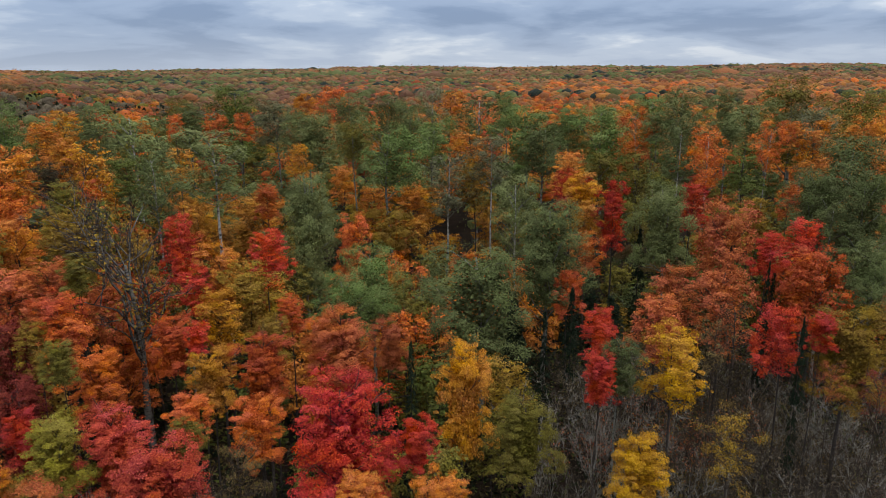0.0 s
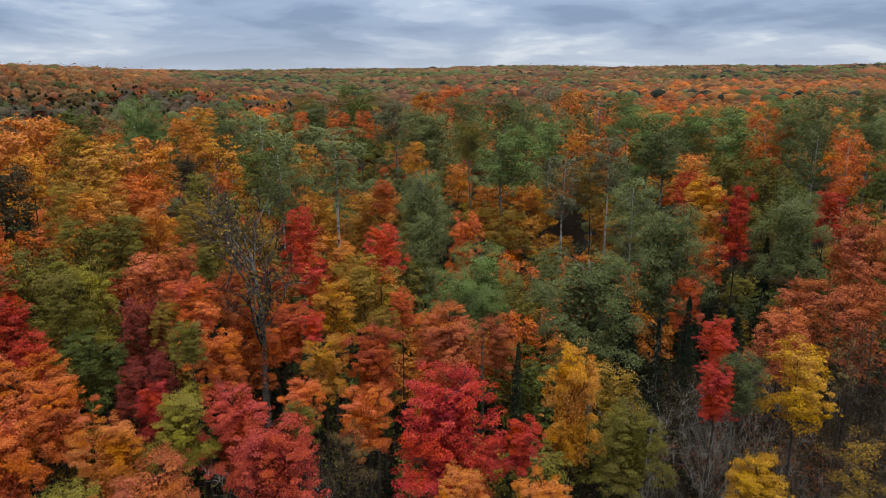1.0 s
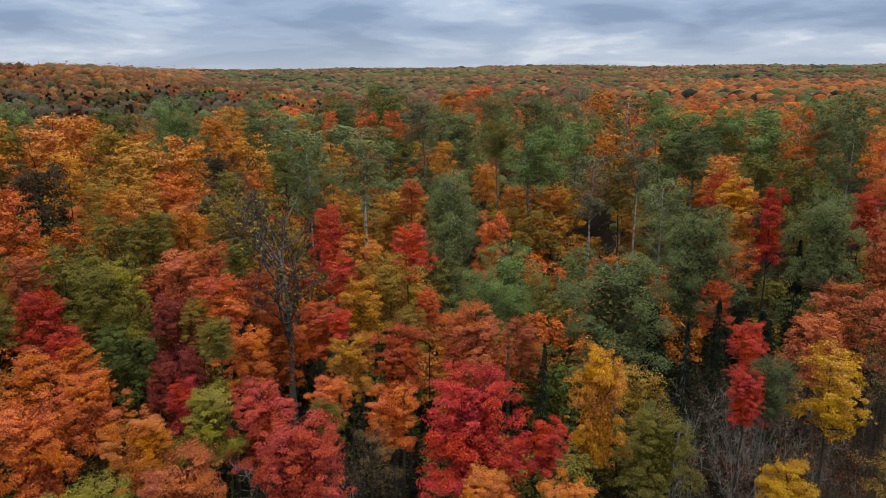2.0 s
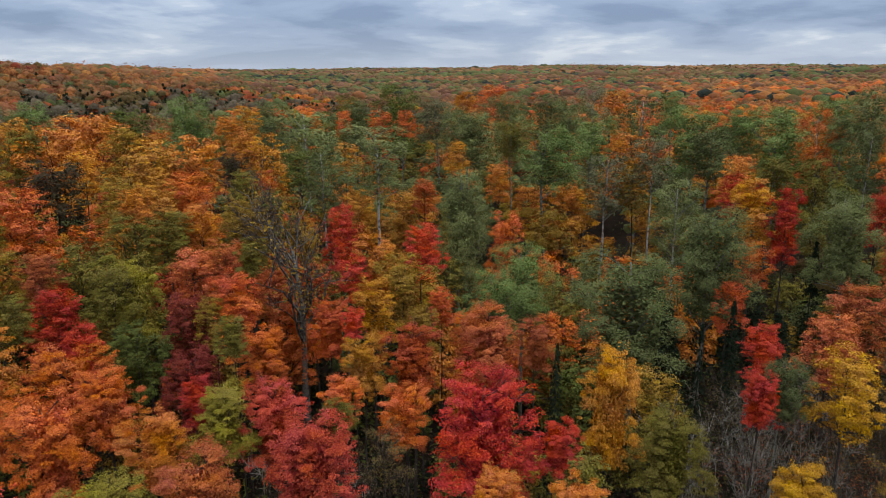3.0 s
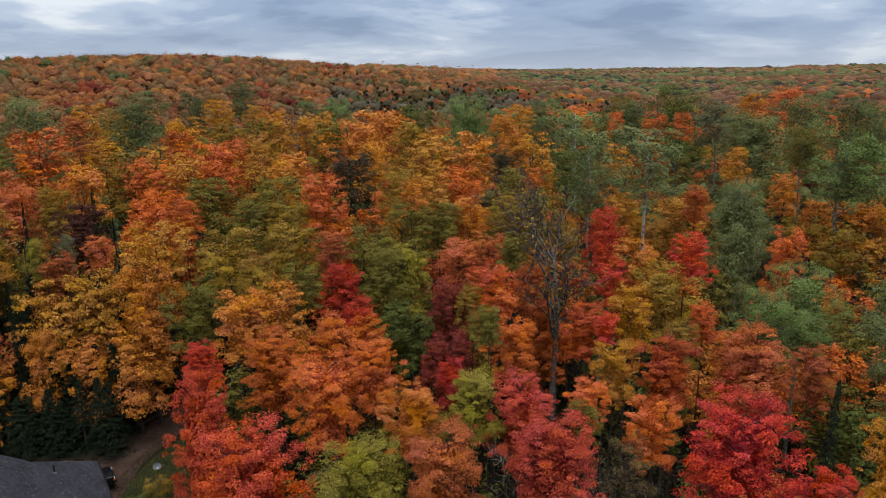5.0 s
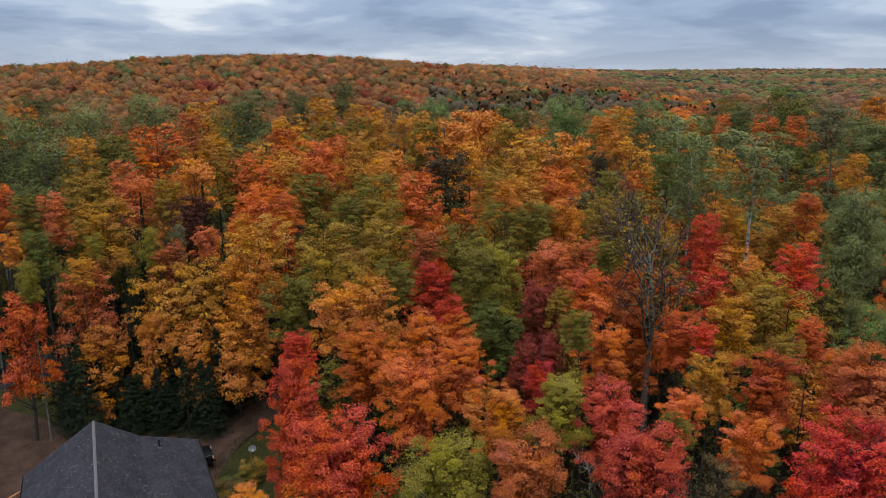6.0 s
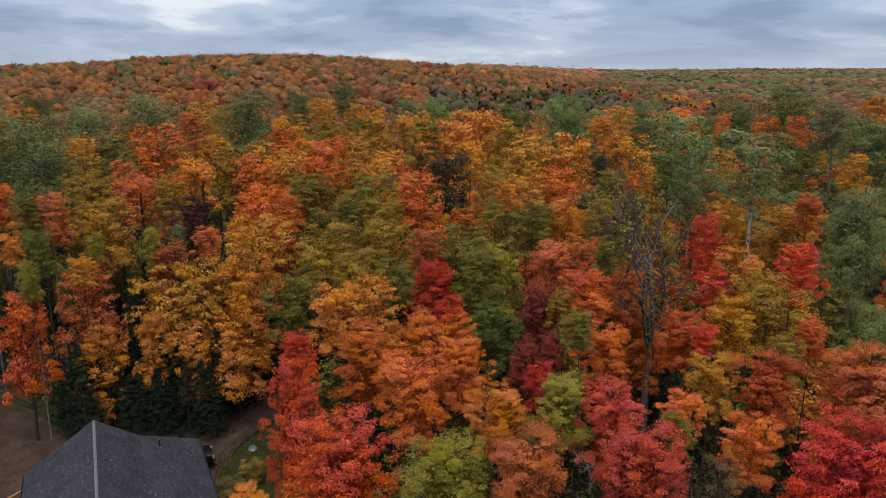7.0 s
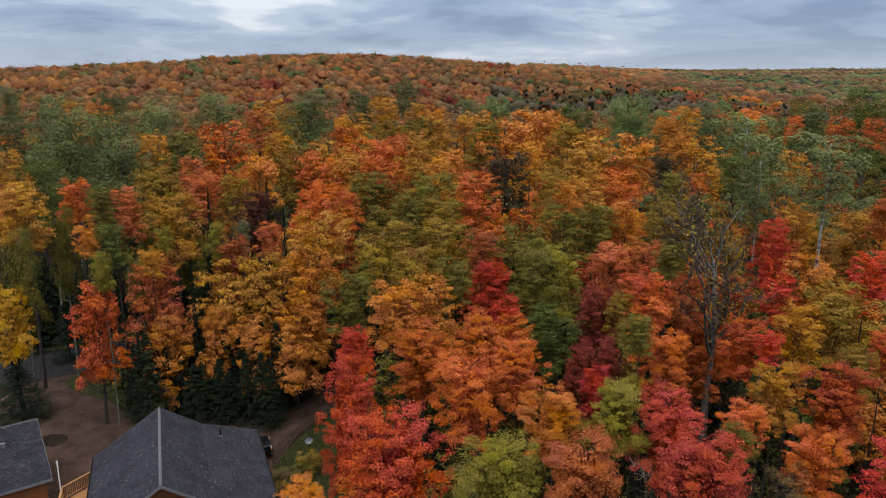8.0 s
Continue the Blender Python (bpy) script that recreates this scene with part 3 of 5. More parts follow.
plant("maple", 4.3, 35.7, 13.1, 4.2, "olive")
plant("thin", 14.7, 32.9, 13.9, 3.4, "goldolive")
plant("maple", -19.0, 31.2, 14.3, 3.8, "yellowgreen")
plant("thin", 19.4, 32.7, 16.3, 1.7, "rust")
plant("thin", 21.1, 31.6, 16.3, 1.8, "maroon")
plant("maple", -21.2, 32.7, 13.8, 2.4, "crimson")
plant("maple", 1.2, 39.0, 15.1, 4.1, "gold", deep=2)
plant("maple", -32.5, 23.3, 13.9, 4.3, "vermilion", deep=2.2)
plant("maple", -27.8, 28.8, 13.9, 5.1, "orange")
plant("maple", -20.4, 35.2, 16.5, 2.2, "olive")
plant("maple", -13.6, 38.7, 14.5, 3.1, "gold")
plant("spruce", -2.0, 41.0, 14.5, 2.1, "dark")
plant("maple", 9.4, 39.9, 13.9, 2.5, "red", deep=1.5)
plant("maple", -10.9, 40.0, 15.1, 4.2, "russet")
plant("maple", -26.8, 32.3, 14.0, 4.1, "orange")
plant("aspen", 10.8, 40.6, 14.4, 3.2, "dusk")
plant("maple", -19.9, 37.6, 15.3, 3.4, "orange")
plant("maple", -23.5, 36.0, 14.0, 4.5, "maroon")
plant("top_maple", 14.2, 40.6, 15.5, 4.4, "yellow")
plant("maple", -3.4, 43.4, 14.7, 2.9, "rust")
plant("maple", -35.7, 25.8, 13.9, 2.7, "red")
plant("maple", -6.6, 44.0, 15.4, 4.9, "salmon")
plant("maple", -33.6, 29.9, 13.9, 4.8, "orange")
plant("maple", -15.6, 42.2, 15.0, 1.8, "scarlet")
plant("maple", -11.1, 43.6, 14.9, 2.7, "goldolive")
plant("spruce", 21.3, 39.6, 16.3, 1.4, "dark")
plant("maple", -30.9, 34.1, 14.5, 5.8, "orange")
plant("maple", 10.6, 44.8, 15.0, 2.9, "scarlet")
plant("maple", 22.6, 40.0, 16.2, 2.1, "red")
plant("maple", -17.5, 43.1, 15.1, 3.4, "russet")
plant("maple", -8.5, 46.2, 13.9, 2.7, "orange")
plant("maple", 21.1, 42.0, 16.1, 3.3, "scarlet", deep=1.5)
plant("maple", 24.5, 40.1, 16.5, 5.0, "goldolive")
plant("thin", 17.6, 43.6, 14.8, 2.9, "brownolive")
plant("maple", -29.2, 38.1, 14.5, 4.2, "green")
plant("maple", -23.6, 41.8, 15.7, 3.9, "orange")
plant("maple", -24.9, 41.1, 15.5, 3.0, "goldolive")
plant("maple", -24.1, 42.4, 17.2, 3.6, "russet")
plant("maple", 15.1, 46.6, 15.4, 4.2, "salmon")
plant("maple", -32.7, 37.8, 14.0, 3.1, "red")
plant("maple", -27.6, 41.7, 15.6, 4.3, "maroon", deep=1.6)
plant("maple", -15.8, 47.5, 15.5, 4.1, "gold")
plant("maple", -11.1, 48.8, 14.7, 2.5, "russet")
plant("thin", 19.8, 45.9, 15.2, 4.6, "umber")
plant("maple", -39.1, 31.9, 15.3, 4.4, "amber")
plant("aspen", -7.2, 50.5, 15.9, 5.0, "leafgreen")
plant("maple", -37.8, 34.4, 15.4, 5.4, "amber")
plant("maple", -38.2, 37.5, 16.1, 3.3, "olive")
plant("maple", -43.7, 31.7, 15.0, 4.6, "olive")
plant("maple", -14.7, 52.0, 16.4, 5.4, "goldolive")
plant("maple", -25.5, 47.6, 18.1, 2.7, "olive")
plant("aspen", 2.9, 53.9, 17.4, 10.5, "dusk", deep=0.95)
plant("maple", 20.8, 49.8, 16.2, 5.2, "rust")
plant("maple", -24.1, 49.5, 10.2, 4.3, "orange")
plant("maple", -34.5, 43.1, 16.6, 4.0, "olive")
plant("maple", -41.7, 36.5, 16.5, 4.4, "goldolive")
plant("spruce", 24.1, 50.5, 17.0, 1.4, "dark")
plant("maple", -30.5, 47.4, 17.1, 4.5, "salmon")
plant("maple", -38.4, 42.1, 14.9, 4.4, "red")
plant("maple", -33.8, 45.9, 16.9, 4.1, "yellowgreen", deep=1.8)
plant("maple", -23.7, 51.9, 12.3, 5.1, "orange")
plant("maple", -19.4, 53.6, 15.3, 3.3, "scarlet")
plant("aspen", -5.8, 56.7, 16.6, 5.8, "leafgreen")
plant("maple", 27.1, 50.2, 17.9, 5.7, "russet")
plant("maple", 18.5, 53.9, 15.4, 4.8, "rust")
plant("maple", -25.2, 51.1, 14.8, 3.8, "salmon")
plant("maple", -29.0, 49.8, 17.4, 4.0, "salmon")
plant("maple", -14.1, 56.2, 18.0, 3.7, "scarlet")
plant("maple", -17.7, 55.2, 17.1, 4.9, "amber")
plant("aspen", 30.7, 49.2, 18.5, 4.8, "dusk")
plant("maple", -40.8, 43.4, 17.2, 3.8, "rust")
plant("maple", -23.6, 55.2, 14.2, 4.7, "russet")
plant("maple", -28.9, 53.5, 19.1, 4.4, "goldolive")
plant("maple", -39.9, 46.1, 17.4, 6.2, "olive")
plant("maple", -52.1, 31.6, 10.1, 5.8, "amber", deep=1.4)
plant("maple", 26.0, 55.2, 17.8, 3.1, "red")
plant("maple", -48.0, 39.2, 17.5, 6.3, "goldolive")
plant("maple", -54.7, 29.2, 9.2, 5.3, "amber", deep=1.7)
plant("maple", 11.3, 61.0, 13.0, 3.5, "russet")
plant("maple", -52.6, 33.7, 14.8, 6.4, "amber", deep=1.6)
plant("maple", -45.4, 43.1, 17.5, 5.9, "goldolive")
plant("column_aspen", -60.2, 18.5, 15.6, 2.3, "yellowgreen", deep=1.6)
plant("maple", -57.2, 26.3, 10.1, 3.6, "amber", deep=2)
plant("spruce", -57.8, 25.0, 14.7, 1.1, "dark")
plant("maple", 23.7, 58.4, 20.3, 6.0, "rust", deep=1.6)
plant("maple", -61.0, 17.7, 13.2, 4.8, "russet", deep=2)
plant("maple", -59.1, 23.3, 9.5, 5.2, "amber", deep=1.7)
plant("maple", -59.9, 22.6, 15.4, 2.4, "gold")
plant("maple", -22.7, 59.8, 18.7, 3.8, "scarlet", deep=1.8)
plant("aspen", 9.5, 63.3, 19.2, 8.7, "dusk")
plant("maple", -27.2, 57.9, 14.6, 6.0, "orange")
plant("maple", -31.3, 56.7, 19.6, 4.7, "goldolive")
plant("maple", -58.4, 28.5, 13.9, 5.9, "honey", deep=1.6)
plant("maple", -56.8, 31.6, 14.0, 6.6, "honey", deep=1.6)
plant("column_aspen", -59.6, 28.3, 16.8, 2.1, "yellowgreen", deep=1.8)
plant("maple", -59.1, 29.5, 15.7, 3.7, "rust")
plant("maple", -61.7, 23.4, 14.1, 5.4, "salmon", deep=1.6)
plant("spruce", -56.8, 33.7, 18.2, 1.5, "dark")
plant("maple", -39.2, 53.2, 18.3, 5.1, "olive")
plant("maple", -37.0, 55.1, 18.4, 4.7, "olive")
plant("maple", -29.3, 59.9, 19.6, 3.9, "green")
plant("aspen", -62.3, 24.7, 16.5, 1.9, "yellowgreen")
plant("maple", -58.4, 32.8, 16.4, 2.7, "salmon")
plant("maple", -56.0, 36.8, 17.5, 6.8, "honey")
plant("maple", 31.1, 59.3, 18.0, 3.6, "scarlet")
plant("column_aspen", -60.4, 31.3, 16.5, 1.8, "pale")
plant("aspen", -64.1, 22.7, 14.2, 2.5, "olive", deep=2.2)
plant("maple", -66.8, 12.8, 12.4, 3.8, "yellow", deep=1.9)
plant("maple", -35.7, 57.9, 18.8, 4.7, "amber")
plant("maple", -28.1, 61.9, 16.1, 5.2, "goldolive")
plant("maple", -52.3, 45.0, 18.4, 4.1, "olive")
plant("maple", -66.2, 19.4, 16.9, 2.6, "amber")
plant("maple", -65.7, 21.2, 16.8, 3.6, "green")
plant("birch", 33.7, 60.2, 19.9, 4.8, "dusk")
plant("maple", -64.2, 26.4, 19.1, 5.5, "honey")
plant("maple", -50.8, 47.4, 18.4, 5.3, "goldolive")
plant("aspen", -68.5, 14.3, 17.2, 3.9, "olive", deep=2.6)
plant("maple", -61.8, 33.6, 18.8, 4.8, "plum")
plant("aspen", 36.4, 60.9, 22.0, 6.7, "dusk")
plant("maple", -68.4, 21.8, 19.6, 3.1, "olive")
plant("aspen", -66.3, 28.2, 16.2, 3.9, "olive", deep=2)
plant("maple", -9.5, 71.4, 16.5, 4.3, "ember", deep=1.8)
plant("aspen", 21.8, 68.6, 19.8, 7.0, "sage")
plant("maple", -68.8, 23.8, 19.5, 4.4, "salmon")
plant("maple", -59.1, 42.5, 18.7, 3.9, "orange")
plant("birch", -22.0, 69.6, 25.7, 8.4, "sage", deep=0.95)
plant("column_aspen", -13.9, 71.7, 20.6, 6.7, "sage", deep=1.95)
plant("spruce", -67.0, 31.3, 19.2, 1.6, "dark")
plant("aspen", 34.8, 65.3, 21.5, 5.6, "dusk")
plant("maple", 30.2, 67.6, 18.5, 3.8, "goldolive")
plant("maple", 15.1, 72.4, 14.1, 4.0, "orange")
plant("maple", -72.5, 15.9, 20.2, 5.4, "honey")
plant("aspen", -72.5, 19.0, 17.8, 3.1, "olive", deep=3)
plant("maple", -62.7, 41.5, 19.0, 5.6, "orange")
plant("maple", -44.6, 60.6, 19.2, 4.4, "amber")
plant("maple", -35.7, 66.2, 20.5, 4.7, "olive")
plant("maple", -33.9, 67.7, 20.4, 2.8, "orange")
plant("aspen", -71.2, 26.5, 16.6, 2.8, "olive", deep=2.5)
plant("spruce", -66.7, 37.7, 19.3, 1.7, "dark")
plant("maple", -18.8, 74.7, 18.9, 3.4, "ember")
plant("maple", 39.3, 66.2, 18.6, 3.9, "amber")
plant("maple", -43.5, 63.7, 19.5, 5.7, "honey")
plant("maple", -69.1, 35.2, 19.5, 4.4, "goldolive")
plant("maple", -57.9, 53.1, 19.3, 6.6, "olive")
plant("maple", -23.8, 75.3, 15.1, 5.1, "honey")
plant("maple", 18.7, 76.8, 18.9, 4.1, "red", deep=2)
plant("maple", -62.4, 48.6, 19.4, 6.8, "olive")
plant("maple", -72.5, 33.7, 19.9, 4.9, "salmon")
plant("maple", -48.4, 63.7, 19.7, 5.4, "goldolive")
plant("maple", -42.6, 67.7, 19.9, 7.2, "orange")
plant("birch", 8.4, 79.6, 19.2, 6.4, "sage")
plant("maple", -21.6, 78.1, 17.3, 5.8, "honey")
plant("maple", 16.0, 79.4, 19.4, 6.0, "gold")
plant("maple", -75.7, 30.1, 20.1, 7.0, "goldolive")
plant("maple", -78.9, 22.3, 19.4, 3.9, "ember")
plant("maple", -56.8, 59.1, 19.2, 6.6, "ember")
plant("maple", 27.5, 77.3, 18.4, 4.6, "red")
plant("maple", -27.3, 78.4, 17.1, 4.0, "honey")
plant("birch", -31.6, 77.8, 22.4, 6.1, "dusk")
plant("maple", -41.0, 73.9, 21.3, 3.6, "umber")
plant("aspen", 42.8, 74.6, 24.0, 9.2, "dusk")
plant("aspen", -84.4, 21.0, 20.9, 5.7, "green")
plant("maple", 38.6, 78.0, 18.0, 3.2, "ember")
plant("maple", 23.4, 83.8, 15.1, 4.2, "olive")
plant("birch", 21.3, 85.4, 7.9, 2.6, "dusk")
plant("maple", -80.7, 35.8, 20.4, 4.1, "salmon")
plant("maple", -64.5, 60.2, 19.9, 4.4, "gold")
plant("maple", 15.7, 87.6, 18.7, 4.9, "red")
plant("maple", -78.2, 43.2, 20.2, 5.8, "amber")
plant("maple", -70.1, 55.4, 20.0, 6.7, "orange")
plant("birch", 0.5, 90.0, 21.0, 7.2, "pale", deep=1.2)
plant("birch", 6.1, 89.8, 22.6, 5.9, "pale", deep=1.1)
plant("maple", -36.7, 82.7, 21.2, 4.6, "green")
plant("maple", -73.6, 53.9, 20.2, 6.8, "honey")
plant("maple", 4.3, 91.9, 18.8, 5.4, "goldolive")
plant("maple", -77.4, 51.2, 20.3, 7.6, "orange")
plant("maple", -69.8, 61.1, 20.3, 5.4, "honey")
plant("maple", -66.3, 64.9, 20.3, 5.4, "amber")
plant("maple", -61.7, 69.6, 20.8, 7.9, "umber")
plant("maple", -91.0, 19.6, 21.5, 4.6, "honey")
plant("maple", -32.5, 88.5, 21.3, 3.9, "honey")
plant("maple", -56.1, 76.6, 20.7, 7.0, "honey")
plant("maple", 6.4, 95.8, 12.6, 6.2, "honey")
plant("maple", -0.1, 96.0, 8.6, 5.8, "gold")
plant("maple", -82.0, 50.5, 20.8, 7.0, "goldolive")
plant("maple", -61.8, 74.8, 20.9, 4.6, "gold")
plant("maple", -19.4, 95.0, 21.1, 3.7, "gold")
plant("maple", 25.7, 93.5, 20.2, 6.0, "olive")
plant("maple", 20.9, 94.7, 19.9, 5.6, "olive")
plant("maple", -45.8, 86.3, 22.3, 4.6, "amber")
plant("tall_aspen", -12.1, 97.3, 23.9, 5.5, "olive")
plant("tall_aspen", -6.4, 97.8, 23.9, 9.6, "leafgreen")
plant("maple", -44.3, 88.5, 22.3, 8.2, "gold")
plant("maple", 17.7, 98.4, 19.7, 5.4, "amber")
plant("maple", 39.1, 92.0, 20.8, 5.4, "green")
plant("maple", -83.1, 56.2, 21.2, 7.3, "honey")
plant("maple", -79.5, 61.2, 21.2, 8.3, "orange")
plant("maple", -3.5, 101.9, 10.1, 5.2, "honey")
plant("maple", -7.7, 101.7, 9.4, 6.7, "amber")
plant("birch", 42.2, 92.9, 24.1, 4.5, "orange")
plant("maple", -78.6, 65.6, 21.5, 6.0, "orange")
plant("maple", -58.0, 84.3, 21.8, 8.3, "honey")
plant("aspen", -97.5, 33.3, 25.2, 10.6, "sage")
plant("maple", -96.3, 37.5, 22.1, 5.4, "gold")
plant("maple", -94.7, 41.3, 22.0, 5.6, "olive")
plant("maple", -89.3, 52.6, 21.8, 5.7, "gold")
plant("maple", -55.2, 87.7, 22.1, 8.3, "amber")
plant("maple", -14.6, 103.0, 17.2, 5.0, "amber")
plant("maple", -10.3, 103.5, 14.1, 6.7, "amber")
plant("maple", -1.5, 104.0, 14.0, 5.0, "gold")
plant("birch", 36.3, 97.5, 23.1, 6.2, "orange")
plant("maple", -77.8, 69.5, 21.8, 5.5, "honey")
plant("birch", -41.3, 96.5, 26.2, 9.9, "sage")
plant("maple", -5.2, 105.9, 14.2, 6.3, "amber")
plant("birch", 33.8, 101.5, 23.6, 5.6, "dusk")
plant("maple", -96.6, 48.3, 23.3, 8.5, "orange")
plant("maple", 4.0, 107.9, 21.7, 8.0, "amber")
plant("maple", 50.5, 97.7, 23.8, 6.3, "amber")
plant("maple", 47.7, 99.1, 23.7, 3.1, "ember")
plant("aspen", -107.8, 30.4, 25.0, 11.4, "sage")
plant("maple", -67.0, 89.7, 22.8, 6.4, "goldolive")
plant("maple", -54.4, 97.9, 23.9, 5.3, "amber")
plant("tall_aspen", 15.4, 110.9, 23.0, 9.0, "dusk")
plant("birch", 29.5, 108.1, 25.2, 5.9, "orange")
plant("tall_aspen", 32.2, 107.3, 24.5, 4.7, "dusk")
plant("birch", -49.3, 101.7, 23.8, 5.4, "dusk")
plant("maple", 58.2, 98.0, 24.4, 7.2, "amber")
plant("tall_aspen", 42.1, 105.9, 23.9, 6.1, "dusk")
plant("tall_aspen", -22.2, 112.8, 24.6, 7.4, "sage")
plant("tall_aspen", -19.8, 113.3, 24.6, 10.3, "sage")
plant("maple", -40.3, 108.8, 24.3, 3.2, "ember")
plant("maple", -50.1, 106.9, 24.3, 2.8, "ember")
plant("maple", -45.5, 108.9, 23.4, 2.7, "amber")
plant("tall_aspen", -2.0, 118.0, 23.9, 8.7, "leafgreen")
plant("aspen", -100.4, 65.8, 27.5, 10.1, "dusk")
plant("maple", -97.7, 69.7, 21.3, 6.9, "orange")
plant("tall_aspen", 13.7, 119.2, 25.3, 11.7, "leafgreen")
plant("tall_aspen", 21.0, 118.2, 24.6, 7.2, "leafgreen")
plant("tall_aspen", 26.2, 117.1, 25.4, 10.6, "leafgreen")
plant("tall_aspen", 55.1, 106.6, 25.6, 7.8, "pale")
plant("aspen", -119.1, 26.6, 23.3, 6.4, "dusk")
plant("maple", -106.6, 59.4, 23.9, 5.6, "rust")
plant("maple", -37.1, 116.2, 24.1, 5.3, "ember")
plant("maple", -32.7, 117.5, 24.0, 3.9, "ember")
plant("tall_aspen", 47.4, 112.4, 26.8, 9.0, "sage")
plant("maple", -58.1, 110.7, 24.9, 5.0, "gold")
plant("tall_aspen", -28.7, 121.7, 26.2, 8.0, "pale")
plant("birch", 6.0, 124.9, 27.1, 9.2, "dusk")
plant("maple", -82.9, 94.9, 22.0, 10.4, "amber")
plant("maple", -100.4, 82.5, 22.0, 7.5, "goldolive")
plant("maple", -89.0, 94.8, 21.5, 7.5, "olive")
plant("maple", -98.6, 87.7, 22.3, 6.5, "olive")
plant("maple", -96.5, 90.0, 22.5, 7.6, "honey")
plant("maple", -113.1, 69.9, 24.3, 7.3, "goldolive")
plant("aspen", -70.9, 114.9, 23.8, 8.4, "leafgreen")
plant("aspen", 58.9, 121.5, 29.9, 13.0, "olive")
plant("aspen", -61.1, 123.7, 25.5, 8.6, "dusk")
plant("maple", -121.0, 70.4, 25.2, 8.8, "gold")
plant("maple", -98.6, 99.4, 22.1, 5.6, "gold")
plant("maple", -86.4, 110.2, 23.1, 11.4, "amber")
plant("aspen", -46.2, 132.2, 25.3, 8.6, "dusk")
plant("aspen", -38.4, 134.6, 28.3, 11.7, "green")
plant("aspen", -18.5, 138.8, 26.7, 10.1, "sage")
plant("aspen", -6.6, 139.8, 26.0, 9.0, "sage")
plant("aspen", 69.9, 121.3, 27.7, 11.1, "olive")
plant("maple", -114.2, 84.4, 22.3, 9.1, "gold")
plant("aspen", -134.5, 54.1, 25.1, 11.3, "sage")
plant("aspen", -50.2, 139.2, 25.9, 8.5, "olive")
plant("aspen", -146.3, 32.9, 27.0, 5.1, "dusk")
plant("aspen", -144.9, 38.8, 26.2, 11.9, "sage")
plant("aspen", -134.2, 67.0, 26.6, 13.9, "sage")
plant("maple", -144.0, 41.9, 24.5, 3.9, "gold")
plant("maple", -142.7, 46.1, 23.8, 6.4, "amber")
plant("maple", -89.0, 120.8, 24.0, 8.5, "green")
plant("aspen", -11.3, 149.6, 26.2, 9.9, "dusk")
plant("aspen", 13.2, 149.4, 26.4, 6.2, "leafgreen")
plant("aspen", 41.2, 144.2, 26.1, 11.5, "leafgreen")
plant("aspen", 46.7, 142.6, 27.9, 10.6, "sage")
plant("aspen", 54.9, 139.6, 27.7, 7.5, "dusk")
plant("aspen", -156.2, 53.2, 26.1, 8.3, "dusk")
plant("birch", -2.3, 165.0, 27.7, 9.0, "pale")
plant("maple", -107.9, 128.8, 21.9, 14.6, "amber")
plant("aspen", -90.7, 143.8, 25.6, 13.5, "leafgreen")
plant("birch", -122.3, 121.0, 22.6, 10.6, "grey")
plant("maple", -120.3, 127.1, 21.2, 10.1, "honey")
plant("maple", -139.0, 129.6, 22.1, 11.0, "amber")
plant("maple", 2.9, 195.0, 26.1, 10.5, "amber")
plant("maple", -155.5, 125.8, 23.7, 11.5, "gold")
plant("maple", -150.0, 132.2, 22.2, 8.0, "honey")
plant("maple", -37.8, 201.5, 25.2, 9.1, "amber")
plant("aspen", -154.1, 159.8, 22.1, 12.0, "sage")
plant("aspen", -149.5, 164.1, 23.2, 12.4, "leafgreen")
plant("aspen", -187.3, 141.9, 24.7, 10.6, "dusk")
plant("maple", -35.7, 232.3, 26.8, 12.9, "ember")
plant("aspen", -201.6, 172.0, 24.9, 12.4, "dusk")
plant("bareshrub", -14.0, 30.4, 12.0, 3.7, "grey")
plant("bareshrub", 7.1, 37.0, 10.0, 3.1, "grey")
plant("bareshrub", -11.6, 36.8, 10.0, 3.2, "grey")
plant("bareshrub", 9.2, 39.4, 11.0, 3.2, "grey")
plant("bareshrub", 15.6, 39.8, 10.0, 2.3, "grey")
plant("bareshrub", 22.1, 37.8, 11.0, 3.5, "grey")
plant("bareshrub", 7.6, 43.7, 11.0, 4.3, "grey")
plant("bareshrub", 19.5, 40.4, 12.0, 3.9, "grey")
plant("spruce", 7.8, 51.6, 12.5, 2.2, "dark")
plant("bare", -21.9, 48.6, 20.0, 8.6, "goldolive")
plant("spruce", 25.7, 47.4, 13.0, 2.5, "dark")
plant("spruce", 10.5, 55.1, 13.5, 2.8, "dark")
plant("spruce", -58.3, 20.7, 8.5, 4.8, "dark")
plant("spruce", -58.9, 28.5, 9.1, 2.8, "dark")
plant("spruce", 29.4, 60.6, 14.0, 1.9, "dark")
plant("spruce", -66.8, 12.6, 6.1, 5.6, "dark")
plant("spruce", -63.5, 27.4, 12.7, 2.3, "dark")
plant("spruce", -67.5, 22.3, 9.6, 3.0, "dark")
plant("spruce", 20.0, 70.2, 15.0, 3.6, "dark")
plant("spruce", -67.6, 40.4, 16.0, 2.9, "dusk")
plant("spruce", -78.2, 19.8, 6.4, 4.1, "dark")
plant("spruce", -85.0, 15.4, 1.8, 6.7, "dark")
plant("spruce", -84.6, 17.8, 5.3, 6.6, "dark")
plant("spruce", -83.4, 23.2, 9.1, 5.1, "dark")
plant("spruce", -79.0, 37.0, 17.0, 2.5, "dark")
plant("spruce", -86.1, 20.3, 10.1, 6.0, "dark")
plant("spruce", -85.9, 21.1, 6.9, 6.0, "dark")
plant("spruce", -77.8, 44.1, 17.5, 2.5, "dark")
